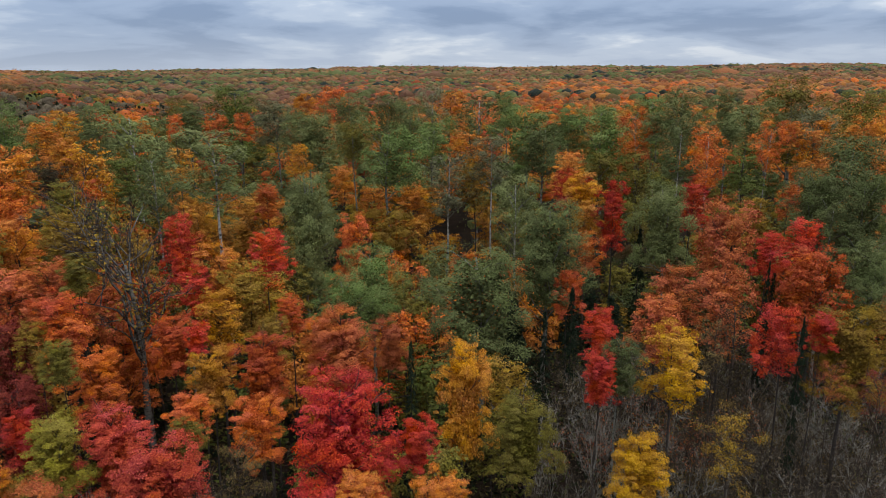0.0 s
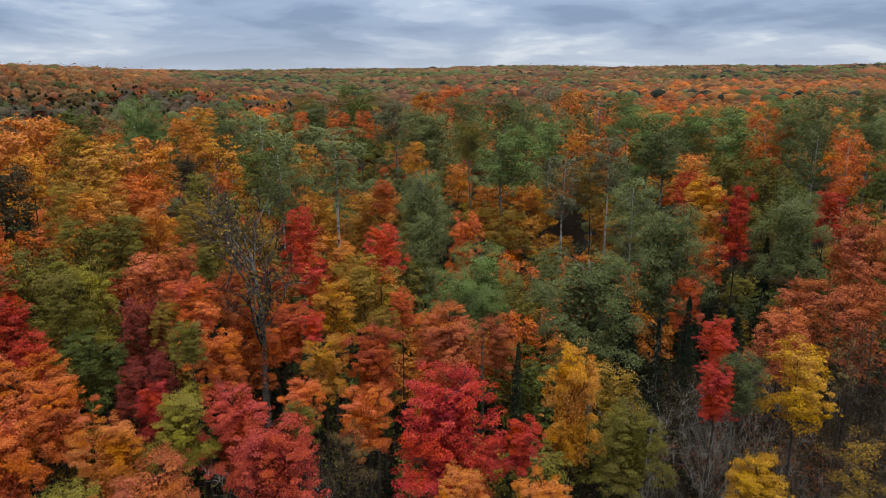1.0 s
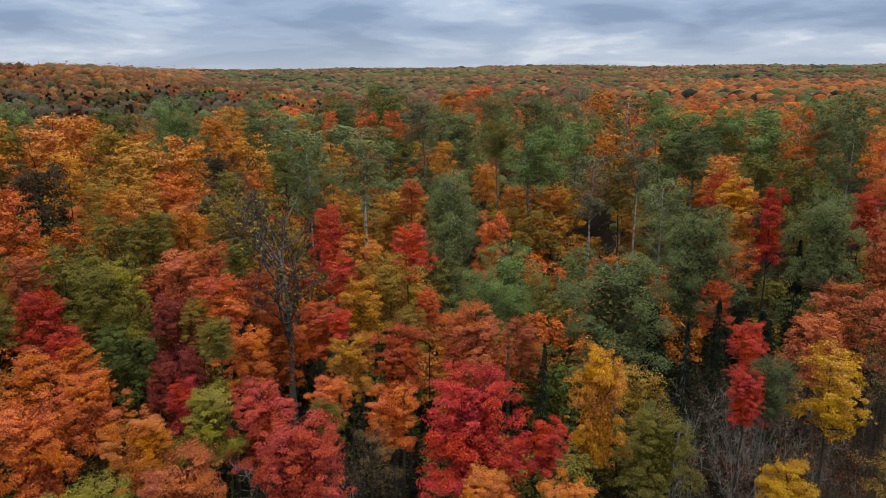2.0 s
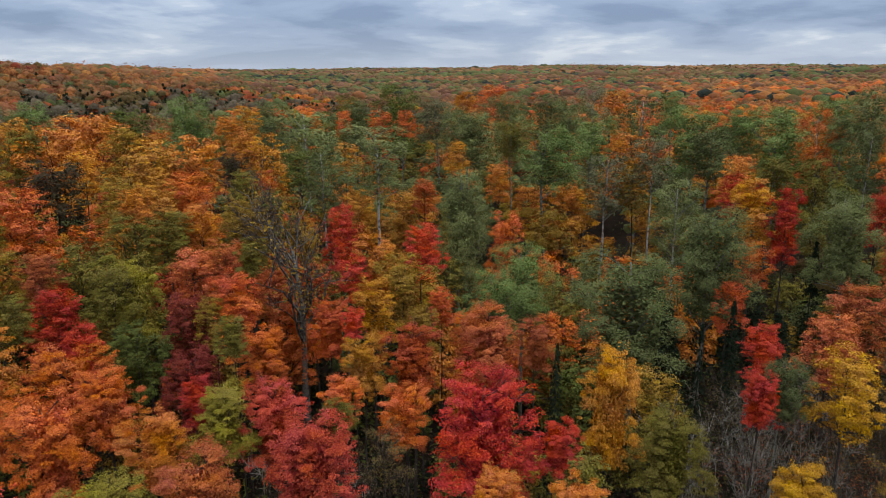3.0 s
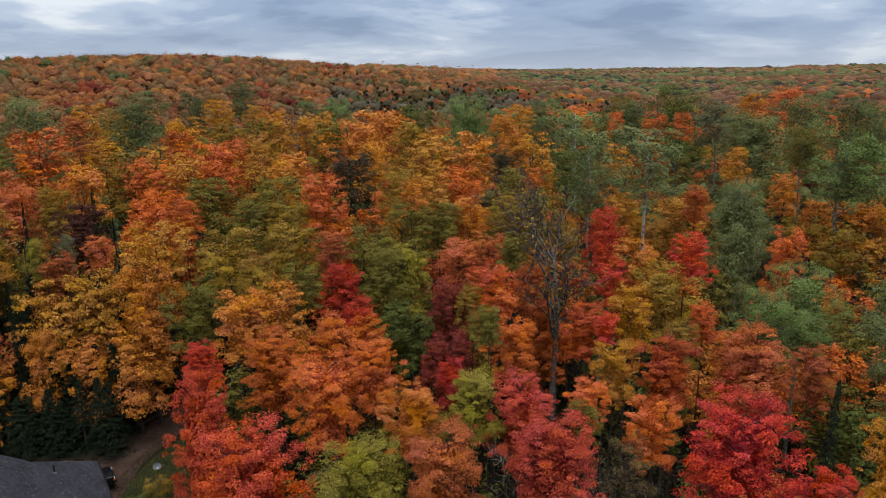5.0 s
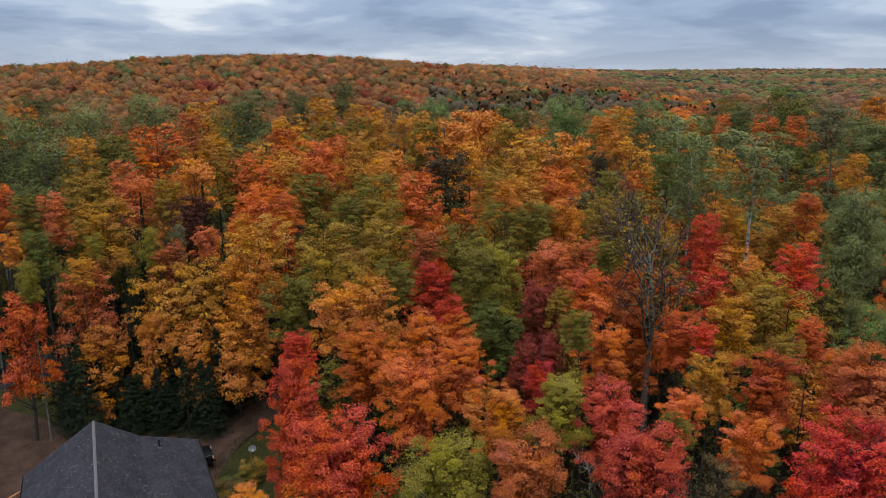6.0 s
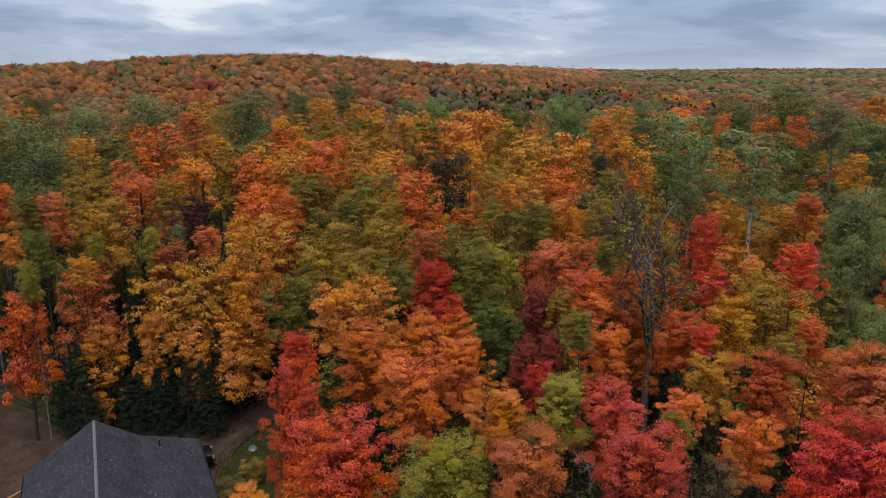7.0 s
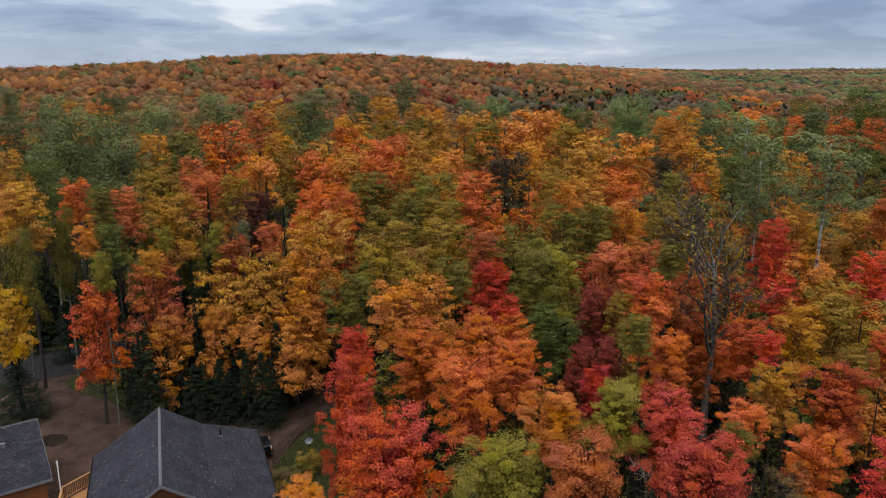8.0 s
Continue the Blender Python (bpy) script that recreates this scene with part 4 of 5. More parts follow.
plant("spruce", -88.4, 18.6, 12.3, 6.1, "dark")
plant("spruce", -90.0, 19.9, 5.5, 7.1, "dark")

# ---- trees between them, by the stand they belong to ----
CLEARING = [(-93.92, -12.16), (-86.18, 11.08), (-84.24, 21.74), (-80.36, 34.32), (-73.59, 27.55), (-67.78, 20.28), (-61, 20.77), (-55.19, 26.58), (-53.73, 29.48), (-55.19, 38.2), (-49.38, 38.2), (-41.63, 32.39), (-33.88, 22.7), (-32.91, 6.24), (-49.38, -12.16)]


def inside(x, y, poly):
    hit = False
    for (ax, ay), (bx, by) in zip(poly, poly[1:] + poly[:1]):
        if (ay > y) != (by > y) and x < (bx - ax) * (y - ay) / (by - ay) + ax:
            hit = not hit
    return hit


def stand(az, d, x, y, rng):
    """Kind and colour of a tree by where it grows."""
    n = noise.noise(Vector((x * 0.02, y * 0.02, 0.3)))
    pick = rng.random()
    if d < 150:
        if az < -8 and d < 56:
            return ("bareshrub", "grey") if pick < 0.75 else (("thin", "yellow") if pick < 0.8 else ("maple", "brownolive"))
        if -15 < az < -4 and 48 < d < 80 and pick < 0.65:
            return "spruce", "dark"
        if az < 21 and d > 52:
            if pick < (0.08 if d < 88 else 0.45):
                return "tall_aspen", ("sage", "dusk", "olive", "sage")[rng.integers(4)]
            if pick < 0.12 and d < 95:
                return "birch", "dusk"
            if az < -12:
                return "maple", ("olive", "green", "green", "goldolive", "brownolive", "russet")[rng.integers(6)]
            return "maple", ("orange", "amber", "goldolive", "orange", "amber", "olive")[rng.integers(6)]
        if az < 21:
            return "maple", ("russet", "green", "olive", "goldolive", "green", "brownolive")[rng.integers(6)]
        if az > 58 and d < 100:
            return ("spruce", "dark") if pick < (0.75 if d < 78 or az > 72 else 0.4) else ("maple", ("amber", "russet", "olive", "goldolive")[rng.integers(4)])
        if pick < 0.06:
            return "aspen", "sage"
        if d < 85:
            return "maple", ("olive", "goldolive", "green", "olive", "russet", "goldolive", "orange")[rng.integers(7)]
        return "maple", ("orange", "amber", "amber", "goldolive", "goldolive", "orange", "olive", "gold", "gold")[rng.integers(9)]
    if 285 < d < 400 and 11 < az < 43 and n > -0.4:
        if pick < 0.5:
            return "spruce", "dark"
        return "maple", ("grey", "brownolive", "dusk", "grey", "rust", "grey")[rng.integers(6)]
    # hillside tones hold a little haze in the leaf colour
    if az > 30 and d > 230:
        if pick < 0.06:
            return "aspen", ("dusk", "hillolive", "brownolive")[rng.integers(3)]
        if n > 0.3 and pick < 0.4:
            return "maple", ("maroon", "rust", "hillrust", "hillrust")[rng.integers(4)]
        return "maple", ("hillrust", "hillrust", "hillbrown", "hillorange", "hillorange", "hillrust", "hillolive", "hillbrown")[rng.integers(8)]
    if d < 430:
        if az < 6:
            return ("maple", ("orange", "amber", "orange", "russet", "amber", "goldolive")[rng.integers(6)]) if pick < 0.86 else ("aspen", "dusk")
        if n > 0.0 and pick < 0.75:
            return "aspen", ("sage", "dusk", "olive")[rng.integers(3)]
        return "maple", ("orange", "amber", "rust", "russet", "goldolive", "olive")[rng.integers(6)]
    if az < -3 and d < 850 and pick < 1.4 - d / 900:
        return "maple", ("hillorange", "hillrust", "orange", "hillorange", "hillrust")[rng.integers(5)]
    if az < 8 and d < 850 and pick < 1.3 - d / 900:
        return "maple", ("rust", "rust", "dullrust", "brownolive", "dullrust")[rng.integers(5)]
    # farthest stands: dull tones paint distance haze into the leaves
    wide = noise.noise(Vector((x * 0.004 + 7, y * 0.009, 1.7)))
    if wide > 0.2:
        return ("spruce", "spruce") if pick < 0.3 and d < 1000 else ("aspen", ("dusk", "spruce", "dusk", "hillolive")[rng.integers(4)])
    if wide < -0.1:
        return "maple", ("dullrust", "hillbrown", "hillrust", "brownolive")[rng.integers(4)]
    return "maple", ("dullrust", "brownolive", "hillbrown", "dusk", "dullrust", "hillolive")[rng.integers(6)]


def scattered(d0, d1, gap, rng, az0=-42.0, az1=90.0):
    """Jittered places between two distances, evenly thick."""
    out, d = [], d0
    while d < d1:
        steps = max(1, int(math.radians(az1 - az0) * d / gap))
        for i in range(steps):
            a = math.radians(az0 + (az1 - az0) * (i + rng.uniform(0.05, 0.95)) / steps)
            r = d + rng.uniform(-0.45, 0.45) * gap
            out.append((-math.sin(a) * r, math.cos(a) * r, math.degrees(a), r))
        d += gap
    return out


fill = np.random.default_rng(11)
thicket = np.random.default_rng(3)
for x, y, az, d in scattered(29, 53, 3.1, thicket, -37, -6):
    if d < 34 + 0.3 * abs(az) and not any((x - a) ** 2 + (y - b) ** 2 < (r * 0.45) ** 2 for a, b, r in PLACED) or az < -17 and d < 53:
        plant("bareshrub", round(x, 2), round(y, 2), thicket.uniform(5.0, 10.4), thicket.uniform(2.8, 5.0), ("goldolive", "brownolive", "umber", "brownolive", "dullrust", "umber")[thicket.integers(6)])
for x, y, az, d in scattered(45, 64, 3.2, thicket, -37, -11):
    if not any((x - a) ** 2 + (y - b) ** 2 < (r * 0.5) ** 2 for a, b, r in PLACED):
        plant("bareshrub", round(x, 2), round(y, 2), thicket.uniform(8.0, 10.8), thicket.uniform(3.0, 4.6), ("grey", "brownolive", "umber", "rust")[thicket.integers(4)])
for x, y, az, d in scattered(23, 88, 3.7, fill):
    kind, colour = stand(az, d, x, y, fill)
    room = 1.5 if kind == "bareshrub" else 1.7
    if 21 < az < 27 and 34 < d < 56 or inside(x, y, CLEARING) or any((x - a) ** 2 + (y - b) ** 2 < (max(r, 1.3) * 0.45 + room * 0.8) ** 2 for a, b, r in PLACED):
        continue
    thin_floor = 0.62 if -20 < az < 12 and d > 56 else 1.0
    canopy = thin_floor * float(np.interp(d, [27, 41, 54, 68, 88], [11.5, 14.0, 16.0, 18.0, 19.5]))
    tall = {"bareshrub": fill.uniform(7, 9.5), "spruce": fill.uniform(8, 12)}.get(kind, canopy * fill.uniform(0.58, 0.74))
    plant(kind, round(x, 2), round(y, 2), tall, fill.uniform(3.6, 5.4), colour, 2, young=kind == "maple")


def undergrowth(n, seed):
    """Saplings and shrubs on the forest floor, too small and many to count."""
    rng = np.random.default_rng(seed)
    az, d = np.radians(rng.uniform(-36, 82, n)), np.sqrt(rng.uniform(24 ** 2, 112 ** 2, n))
    spots = np.stack([-np.sin(az) * d, np.cos(az) * d], 1)
    spots = np.array([p for p in spots if not inside(p[0], p[1], CLEARING)])
    tall = rng.uniform(0.8, 4.2, len(spots)) ** 1.1
    # mostly near-black tints: shade of the gaps between crowns, put into the colour
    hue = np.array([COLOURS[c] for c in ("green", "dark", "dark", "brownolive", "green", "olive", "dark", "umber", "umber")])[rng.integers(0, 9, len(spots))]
    k = np.repeat(np.arange(len(spots)), 26)
    f = rng.uniform(0.15, 1, len(k))
    at = np.concatenate([spots[k] + rng.normal(size=(len(k), 2)) * 0.55, (tall[k] * f)[:, None]], 1)
    verts, tris = leaf_tips(at, unit(rng.normal(size=(len(k), 3)) * 0.5 + np.array([0, 0, 0.8])), rng.uniform(0.12, 0.3, len(k)), rng)
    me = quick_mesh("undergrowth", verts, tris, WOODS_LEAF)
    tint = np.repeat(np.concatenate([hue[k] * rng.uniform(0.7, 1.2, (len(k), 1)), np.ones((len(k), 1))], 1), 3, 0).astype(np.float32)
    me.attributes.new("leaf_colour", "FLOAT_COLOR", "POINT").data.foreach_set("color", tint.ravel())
    tagged(new("undergrowth", me), "green and brown saplings and shrubs, tinted dark as shade under the trees", "undergrowth", kind="stuff")


undergrowth(7500, 31)


def woods(name, label, d0, d1, gap, lumps, sprays, leaf, seed, skip=(), az1=82):
    """Joined trees: each a dome or cone of leaf sprays, with its stem hidden by the next."""
    rng = np.random.default_rng(seed)
    rows = []
    for x, y, az, d in scattered(d0, d1, gap, rng, -36, az1):
        if inside(x, y, CLEARING) or any((x - a) ** 2 + (y - b) ** 2 < (r * 0.6 + 1.6) ** 2 for a, b, r in skip):
            continue
        kind, colour = stand(az, d, x, y, rng)
        tall = {"spruce": rng.uniform(12, 20), "aspen": rng.uniform(14, 18), "tall_aspen": rng.uniform(14, 18)}.get(kind, rng.uniform(12.5, 17.0))
        if d < 150:
            tall *= 0.92
        elif 260 < d0 < 500:
            tall -= 2.2
        wide = gap * (0.28 if kind == "spruce" else (rng.uniform(0.7, 0.92) if d0 > 260 else rng.uniform(0.56, 0.76)))
        rows.append((x, y, tall, wide, kind == "spruce", *(np.array(COLOURS[colour]) * rng.uniform(0.85, 1.15))))
    rows = np.array(rows)
    n = len(rows)
    ground = land(rows[:, 0], rows[:, 1])[:, None]
    tall, wide, cone = rows[:, 2:3], rows[:, 3:4], rows[:, 4:5]
    # clumps sit round a dome, or up a spire
    i = np.arange(lumps)[None]
    up = 1 - (i + 0.35) / lumps * rng.uniform(1.0, 1.35, (n, 1))
    a = i * 2.39996 + rng.uniform(0, 6.3, (n, 1)) + rng.normal(size=(n, lumps)) * 0.3
    flat = np.sqrt(np.maximum(1 - up * up, 0)) * wide * rng.uniform(0.6, 0.95, (n, lumps))
    half = tall * 0.36
    pz = tall - half * 1.15 + up * half * 0.72 * rng.uniform(0.85, 1.1, (n, lumps))
    size = wide * rng.uniform(0.36, 0.6, (n, lumps)) * (1.15 if d0 > 260 else 1.1) * (6.0 / lumps) ** (0.4 if d0 < 500 else 0.55)
    u = (i + 0.4) / lumps
    px, py = np.cos(a) * flat, np.sin(a) * flat
    px, py, pz, size = (np.where(cone > 0, q, p) for p, q in ((px, px * 0.1), (py, py * 0.1), (pz, tall * (0.12 + 0.8 * u)), (size, wide * (1.1 - u) * 1.1)))
    c = np.stack([rows[:, :1] + px, rows[:, 1:2] + py, ground + pz], 2).reshape(-1, 3)
    size = size.reshape(-1)
    squash = np.where(np.repeat(cone.ravel() > 0, lumps), 1.7, 0.78 if d0 < 500 else (0.65 if d0 < 1000 else 0.45))
    radius = np.stack([size, size, size * squash], 1)
    v, q = clumps(c, radius * (0.5 if d0 < 150 else 0.62 if d0 < 260 else 0.7 if d0 < 500 else 0.8), rng)
    hue = np.concatenate([rows[:, 5:8], np.ones((n, 1))], 1)
    hue = np.repeat(hue, lumps, 0) * np.concatenate([rng.uniform(0.88, 1.12, (n * lumps, 1)).repeat(3, 1), np.ones((n * lumps, 1))], 1)
    tint = np.repeat(hue, 11, 0)
    if sprays:
        k = np.repeat(np.arange(n * lumps), sprays // lumps)
        way = rng.normal(size=(len(k), 3))
        way[:, 2] = np.abs(way[:, 2]) - 0.3
        way = unit(way)
        at = c[k] + way * radius[k] * rng.uniform(0.6, 1.2, (len(k), 1))
        normal = unit(way + np.array([0, 0, 0.5]) + rng.normal(size=(len(k), 3)) * 0.4)
        lv, lq = leaf_tips(at, normal, leaf * rng.uniform(0.6, 1.35, len(k)), rng)
        v, q, tint = np.concatenate([v, lv]), np.concatenate([q, lq + len(v)]), np.concatenate([tint, np.repeat(hue[k], 3, 0)])
    me = quick_mesh(name, v, q, WOODS_LEAF)
    me.attributes.new("leaf_colour", "FLOAT_COLOR", "POINT").data.foreach_set("color", tint.astype(np.float32).ravel())
    tagged(new(name, me), label, "woods", kind="stuff")


woods("woods", "thick autumn woods of orange maples and green aspens", 88, 152, 5.8, 8, 400, 0.26, 21, PLACED)
woods("woods", "autumn woods, orange and gold with green patches", 155, 262, 5.6, 6, 180, 0.4, 22, PLACED)
woods("woods", "wooded hillside of rusty orange and dark trees", 267, 530, 5.6, 3, 99, 0.42, 23)
woods("woods", "distant woods in rust, orange and dark green", 546, 1050, 7.8, 2, 16, 0.85, 24, az1=40)
woods("woods", "far woods in rust and dark green, dulled by painted haze", 1060, 2400, 18, 1, 7, 2.6, 25, az1=40)
woods("woods", "woods along the horizon in dark green, dulled by painted haze", 2420, 3300, 25, 1, 0, 10.0, 26, az1=40)
woods("woods", "last woods under the sky in dark green, dulled by painted haze", 3320, 4700, 40, 1, 0, 10.0, 27, az1=40)

# ---- house, garage and yard ----


def part(name, bm, material, parent, label=""):
    me = bpy.data.meshes.new(name)
    bm.to_mesh(me)
    bm.free()
    me.materials.append(material)
    ob = new(name, me)
    ob.parent = parent
    return tagged(ob, label) if label else ob


def box(bm, x0, x1, y0, y1, z0, z1, turn=None):
    vs = bmesh.ops.create_cube(bm, size=1.0)["verts"]
    bmesh.ops.scale(bm, vec=(x1 - x0, y1 - y0, z1 - z0), verts=vs)
    bmesh.ops.translate(bm, vec=((x0 + x1) / 2, (y0 + y1) / 2, (z0 + z1) / 2), verts=vs)
    if turn:
        bmesh.ops.transform(bm, matrix=turn, verts=vs)
    return vs


def boxed(*sizes, bevel=0.0, turn=None):
    bm = bmesh.new()
    box(bm, *sizes, turn=turn)
    if bevel:
        bmesh.ops.bevel(bm, geom=bm.edges[:], offset=bevel, segments=2, affect="EDGES")
    return bm


def rod(a, b, r0, r1, sides=10):
    bm = bmesh.new()
    a, b = Vector(a), Vector(b)
    vs = bmesh.ops.create_cone(bm, segments=sides, radius1=r0, radius2=r1, depth=(b - a).length, cap_ends=True)["verts"]
    bmesh.ops.transform(bm, matrix=Matrix.Translation((a + b) / 2) @ (b - a).to_track_quat("Z", "Y").to_matrix().to_4x4(), verts=vs)
    return bm


def profile(points, x0, x1):
    """A solid whose section across y and z is given, from x0 to x1."""
    bm = bmesh.new()
    near = [bm.verts.new((x0, y, z)) for y, z in points]
    far = [bm.verts.new((x1, y, z)) for y, z in points]
    bm.faces.new(near), bm.faces.new(far[::-1])
    for i in range(len(points)):
        j = (i + 1) % len(points)
        bm.faces.new((near[j], near[i], far[i], far[j]))
    bmesh.ops.recalc_face_normals(bm, faces=bm.faces)
    return bm


def slope(y0, z0, y1, z1, x0, x1, parent, seed):
    """One roof slope from its upper to its lower edge: a deck with lapped courses of shingle tabs."""
    down = Vector((0, y1 - y0, z1 - z0))
    length = down.length
    down.normalize()
    out = Vector((0, -down.z, down.y)) if down.y > 0 else Vector((0, down.z, -down.y))
    a, b = Vector((0, y0, z0)), Vector((0, y1, z1))
    deck = part("roof_slope", profile([(a.y, a.z), (b.y, b.z), (b - out * 0.16)[1:], (a - out * 0.16)[1:]], x0, x1), CAP, parent, "dark grey shingled roof slope")
    rng = np.random.default_rng(seed)
    verts, faces = [], []
    rows = int(length / 0.15)
    for i in range(rows):
        p, q = a + down * (length * i / rows), a + down * (length * (i + 1) / rows + 0.012)
        x = x0 - rng.uniform(0, 0.3)
        while x < x1:
            w = rng.uniform(0.28, 0.36)
            s, e = max(x + 0.004, x0), min(x + w, x1)
            x += w
            if e - s < 0.03:
                continue
            lift = 0.02 + rng.uniform(0, 0.016)
            k = len(verts)
            for xx, base, h in ((s, p, 0.004), (e, p, 0.004), (e, q, lift), (s, q, lift)):
                verts.append(tuple(base + out * h + Vector((xx, 0, 0))))
            for xx in (e, s):
                verts.append(tuple(q + out * 0.001 + Vector((xx, 0, 0))))
            faces += [(k, k + 1, k + 2, k + 3), (k + 3, k + 2, k + 4, k + 5)]
    ob = new("shingles", mesh_of("shingles", verts, faces, SHINGLE))
    ob.parent = deck
    tagged(ob, "dark grey asphalt shingles with fallen leaves", kind="stuff")
    return deck


def siding(x, y0, y1, z0, z1, top, parent, step=0.19):
    """Rounded horizontal boards on a wall that faces +x; top(y) is the underside of the roof."""
    z = z0
    while z < z1:
        lo, hi = y0, y1
        while lo < hi and top(lo) < z + step:
            lo += 0.05
        while hi > lo and top(hi) < z + step:
            hi -= 0.05
        if hi - lo > 0.2:
            bm = bmesh.new()
            box(bm, x, x + 0.06, lo, hi, z, z + step - 0.012)
            bmesh.ops.bevel(bm, geom=[e for e in bm.edges if all(v.co.x > x + 0.05 for v in e.verts)], offset=0.03, segments=2, affect="EDGES")
            part("board", bm, SIDING, parent)
        z += step


RIDGE, LEFT_EAVE, KINK, RIGHT_EAVE = 5.85, (-4.7, 2.72), (2.92, 3.92), (7.0, 2.65)
LONG = 11.15


def house():
    root = new("house")
    root.matrix_world = pose(-49.31, 18.01, 0, 0, 0, -21.9) @ Matrix.Scale(0.985, 4)
    tagged(root, "wooden house with a dark grey shingle roof", "house")
    wall = profile([(-4.2, 0), (1.9, 0), (1.9, 4.38), (0, 5.62), (-4.2, 2.82)], 0.45, LONG - 0.5)
    part("wall", wall, SIDING, root, "stained brown timber walls")
    siding(LONG - 0.5, -4.2, 1.9, 0.45, 5.6, lambda y: 5.6 - abs(y) * 0.65 if y < 2.92 else 3.7 - (y - 2.92) * 0.31, root)
    part("foundation", boxed(0.4, LONG - 0.42, -4.26, 1.96, -0.3, 0.42), CONCRETE, root)
    slope(0, RIDGE, *LEFT_EAVE, 0, LONG, root, 1)
    slope(0, RIDGE, *KINK, 0, LONG, root, 2)
    slope(KINK[0], KINK[1] + 0.004, *RIGHT_EAVE, 0, LONG, root, 3)
    cap = profile([(-0.085, RIDGE - 0.04), (0, RIDGE + 0.035), (0.085, RIDGE - 0.04), (0.08, RIDGE - 0.07), (0, RIDGE + 0.01), (-0.08, RIDGE - 0.07)], -0.01, LONG + 0.01)
    ridge = part("ridge_cap", cap, TRIM, root, "pale grey ridge cap")
    for i in range(24):
        x = 0.1 + i * 0.46
        part("cap_shingle", profile([(-0.095, RIDGE - 0.035), (0, RIDGE + 0.05), (0.095, RIDGE - 0.035), (0, RIDGE + 0.036)], x, x + 0.44), TRIM, ridge)
    for x in (LONG + 0.002, -0.032):
        for p, q in (((0, RIDGE), LEFT_EAVE), ((0, RIDGE), KINK), (KINK, RIGHT_EAVE)):
            part("fascia", profile([(p[0], p[1] + 0.01), (q[0], q[1] + 0.01), (q[0], q[1] - 0.2), (p[0], p[1] - 0.2)], x, x + 0.03), TRIM, root, "grey fascia board")
    for (y, z), s in ((LEFT_EAVE, -1), (RIGHT_EAVE, 1)):
        y2 = y + s * 0.11
        part("gutter", profile([(y, z - 0.02), (y, z - 0.14), (y2, z - 0.14), (y2 + s * 0.02, z - 0.01), (y2, z - 0.02), (y2 - s * 0.02, z - 0.12), (y + s * 0.02, z - 0.12)], 0, LONG), DARK, root, "dark metal gutter")
    pipe = part("vent_pipe", rod((1.75, 4.15, 3.3), (1.75, 4.15, 4.2), 0.06, 0.06, 12), DARK, root, "black roof vent pipe")
    part("flashing", rod((1.75, 4.15, 3.5), (1.75, 4.15, 3.62), 0.16, 0.09, 12), TRIM, pipe)
    for x in (0.5, 3.9, 7.3, 10.6):
        part("carport_post", boxed(x - 0.08, x + 0.08, 6.42, 6.58, -0.2, 2.66, bevel=0.01), SIDING, root, "timber carport post")
    return root


house()


def deck():
    root = new("deck")
    root.matrix_world = pose(-49.31, 18.01, 0, 0, 0, -21.9) @ Matrix.Scale(0.985, 4)
    tagged(root, "cedar deck with a wooden railing beside the house", "deck")
    for i in range(17):
        y = -4.35 - i * 0.142
        x0 = 0.75 + max(0, (-4.7 - y)) * 0.88
        part("plank", boxed(x0, 8.0, y - 0.066, y + 0.066, 0.96, 1.0), DECKING, root)
    part("joist", boxed(1.2, 7.9, -5.1, -4.95, 0.72, 0.955), DECKING, root)
    part("joist", boxed(2.6, 7.9, -6.7, -6.55, 0.72, 0.955), DECKING, root)
    line = [Vector((0.72, -4.75, 0)), Vector((2.4, -6.68, 0)), Vector((5.2, -6.68, 0)), Vector((8.0, -6.68, 0))]
    for p in line:
        part("post", boxed(p.x - 0.05, p.x + 0.05, p.y - 0.05, p.y + 0.05, -0.1, 2.02, bevel=0.01), DECKING, root)
    for p, q in zip(line, line[1:]):
        turn = Matrix.Translation(p) @ Matrix.Rotation(math.atan2(q.y - p.y, q.x - p.x), 4, "Z")
        n = (q - p).length
        part("top_rail", boxed(-0.04, n + 0.04, -0.075, 0.075, 2.02, 2.06, bevel=0.008, turn=turn), DECKING, root)
        part("bottom_rail", boxed(0.05, n - 0.05, -0.02, 0.02, 1.1, 1.18, turn=turn), DECKING, root)
        for k in range(1, int(n / 0.14)):
            part("baluster", boxed(k * 0.14 - 0.017, k * 0.14 + 0.017, -0.017, 0.017, 1.18, 2.02, turn=turn), DECKING, root)


deck()


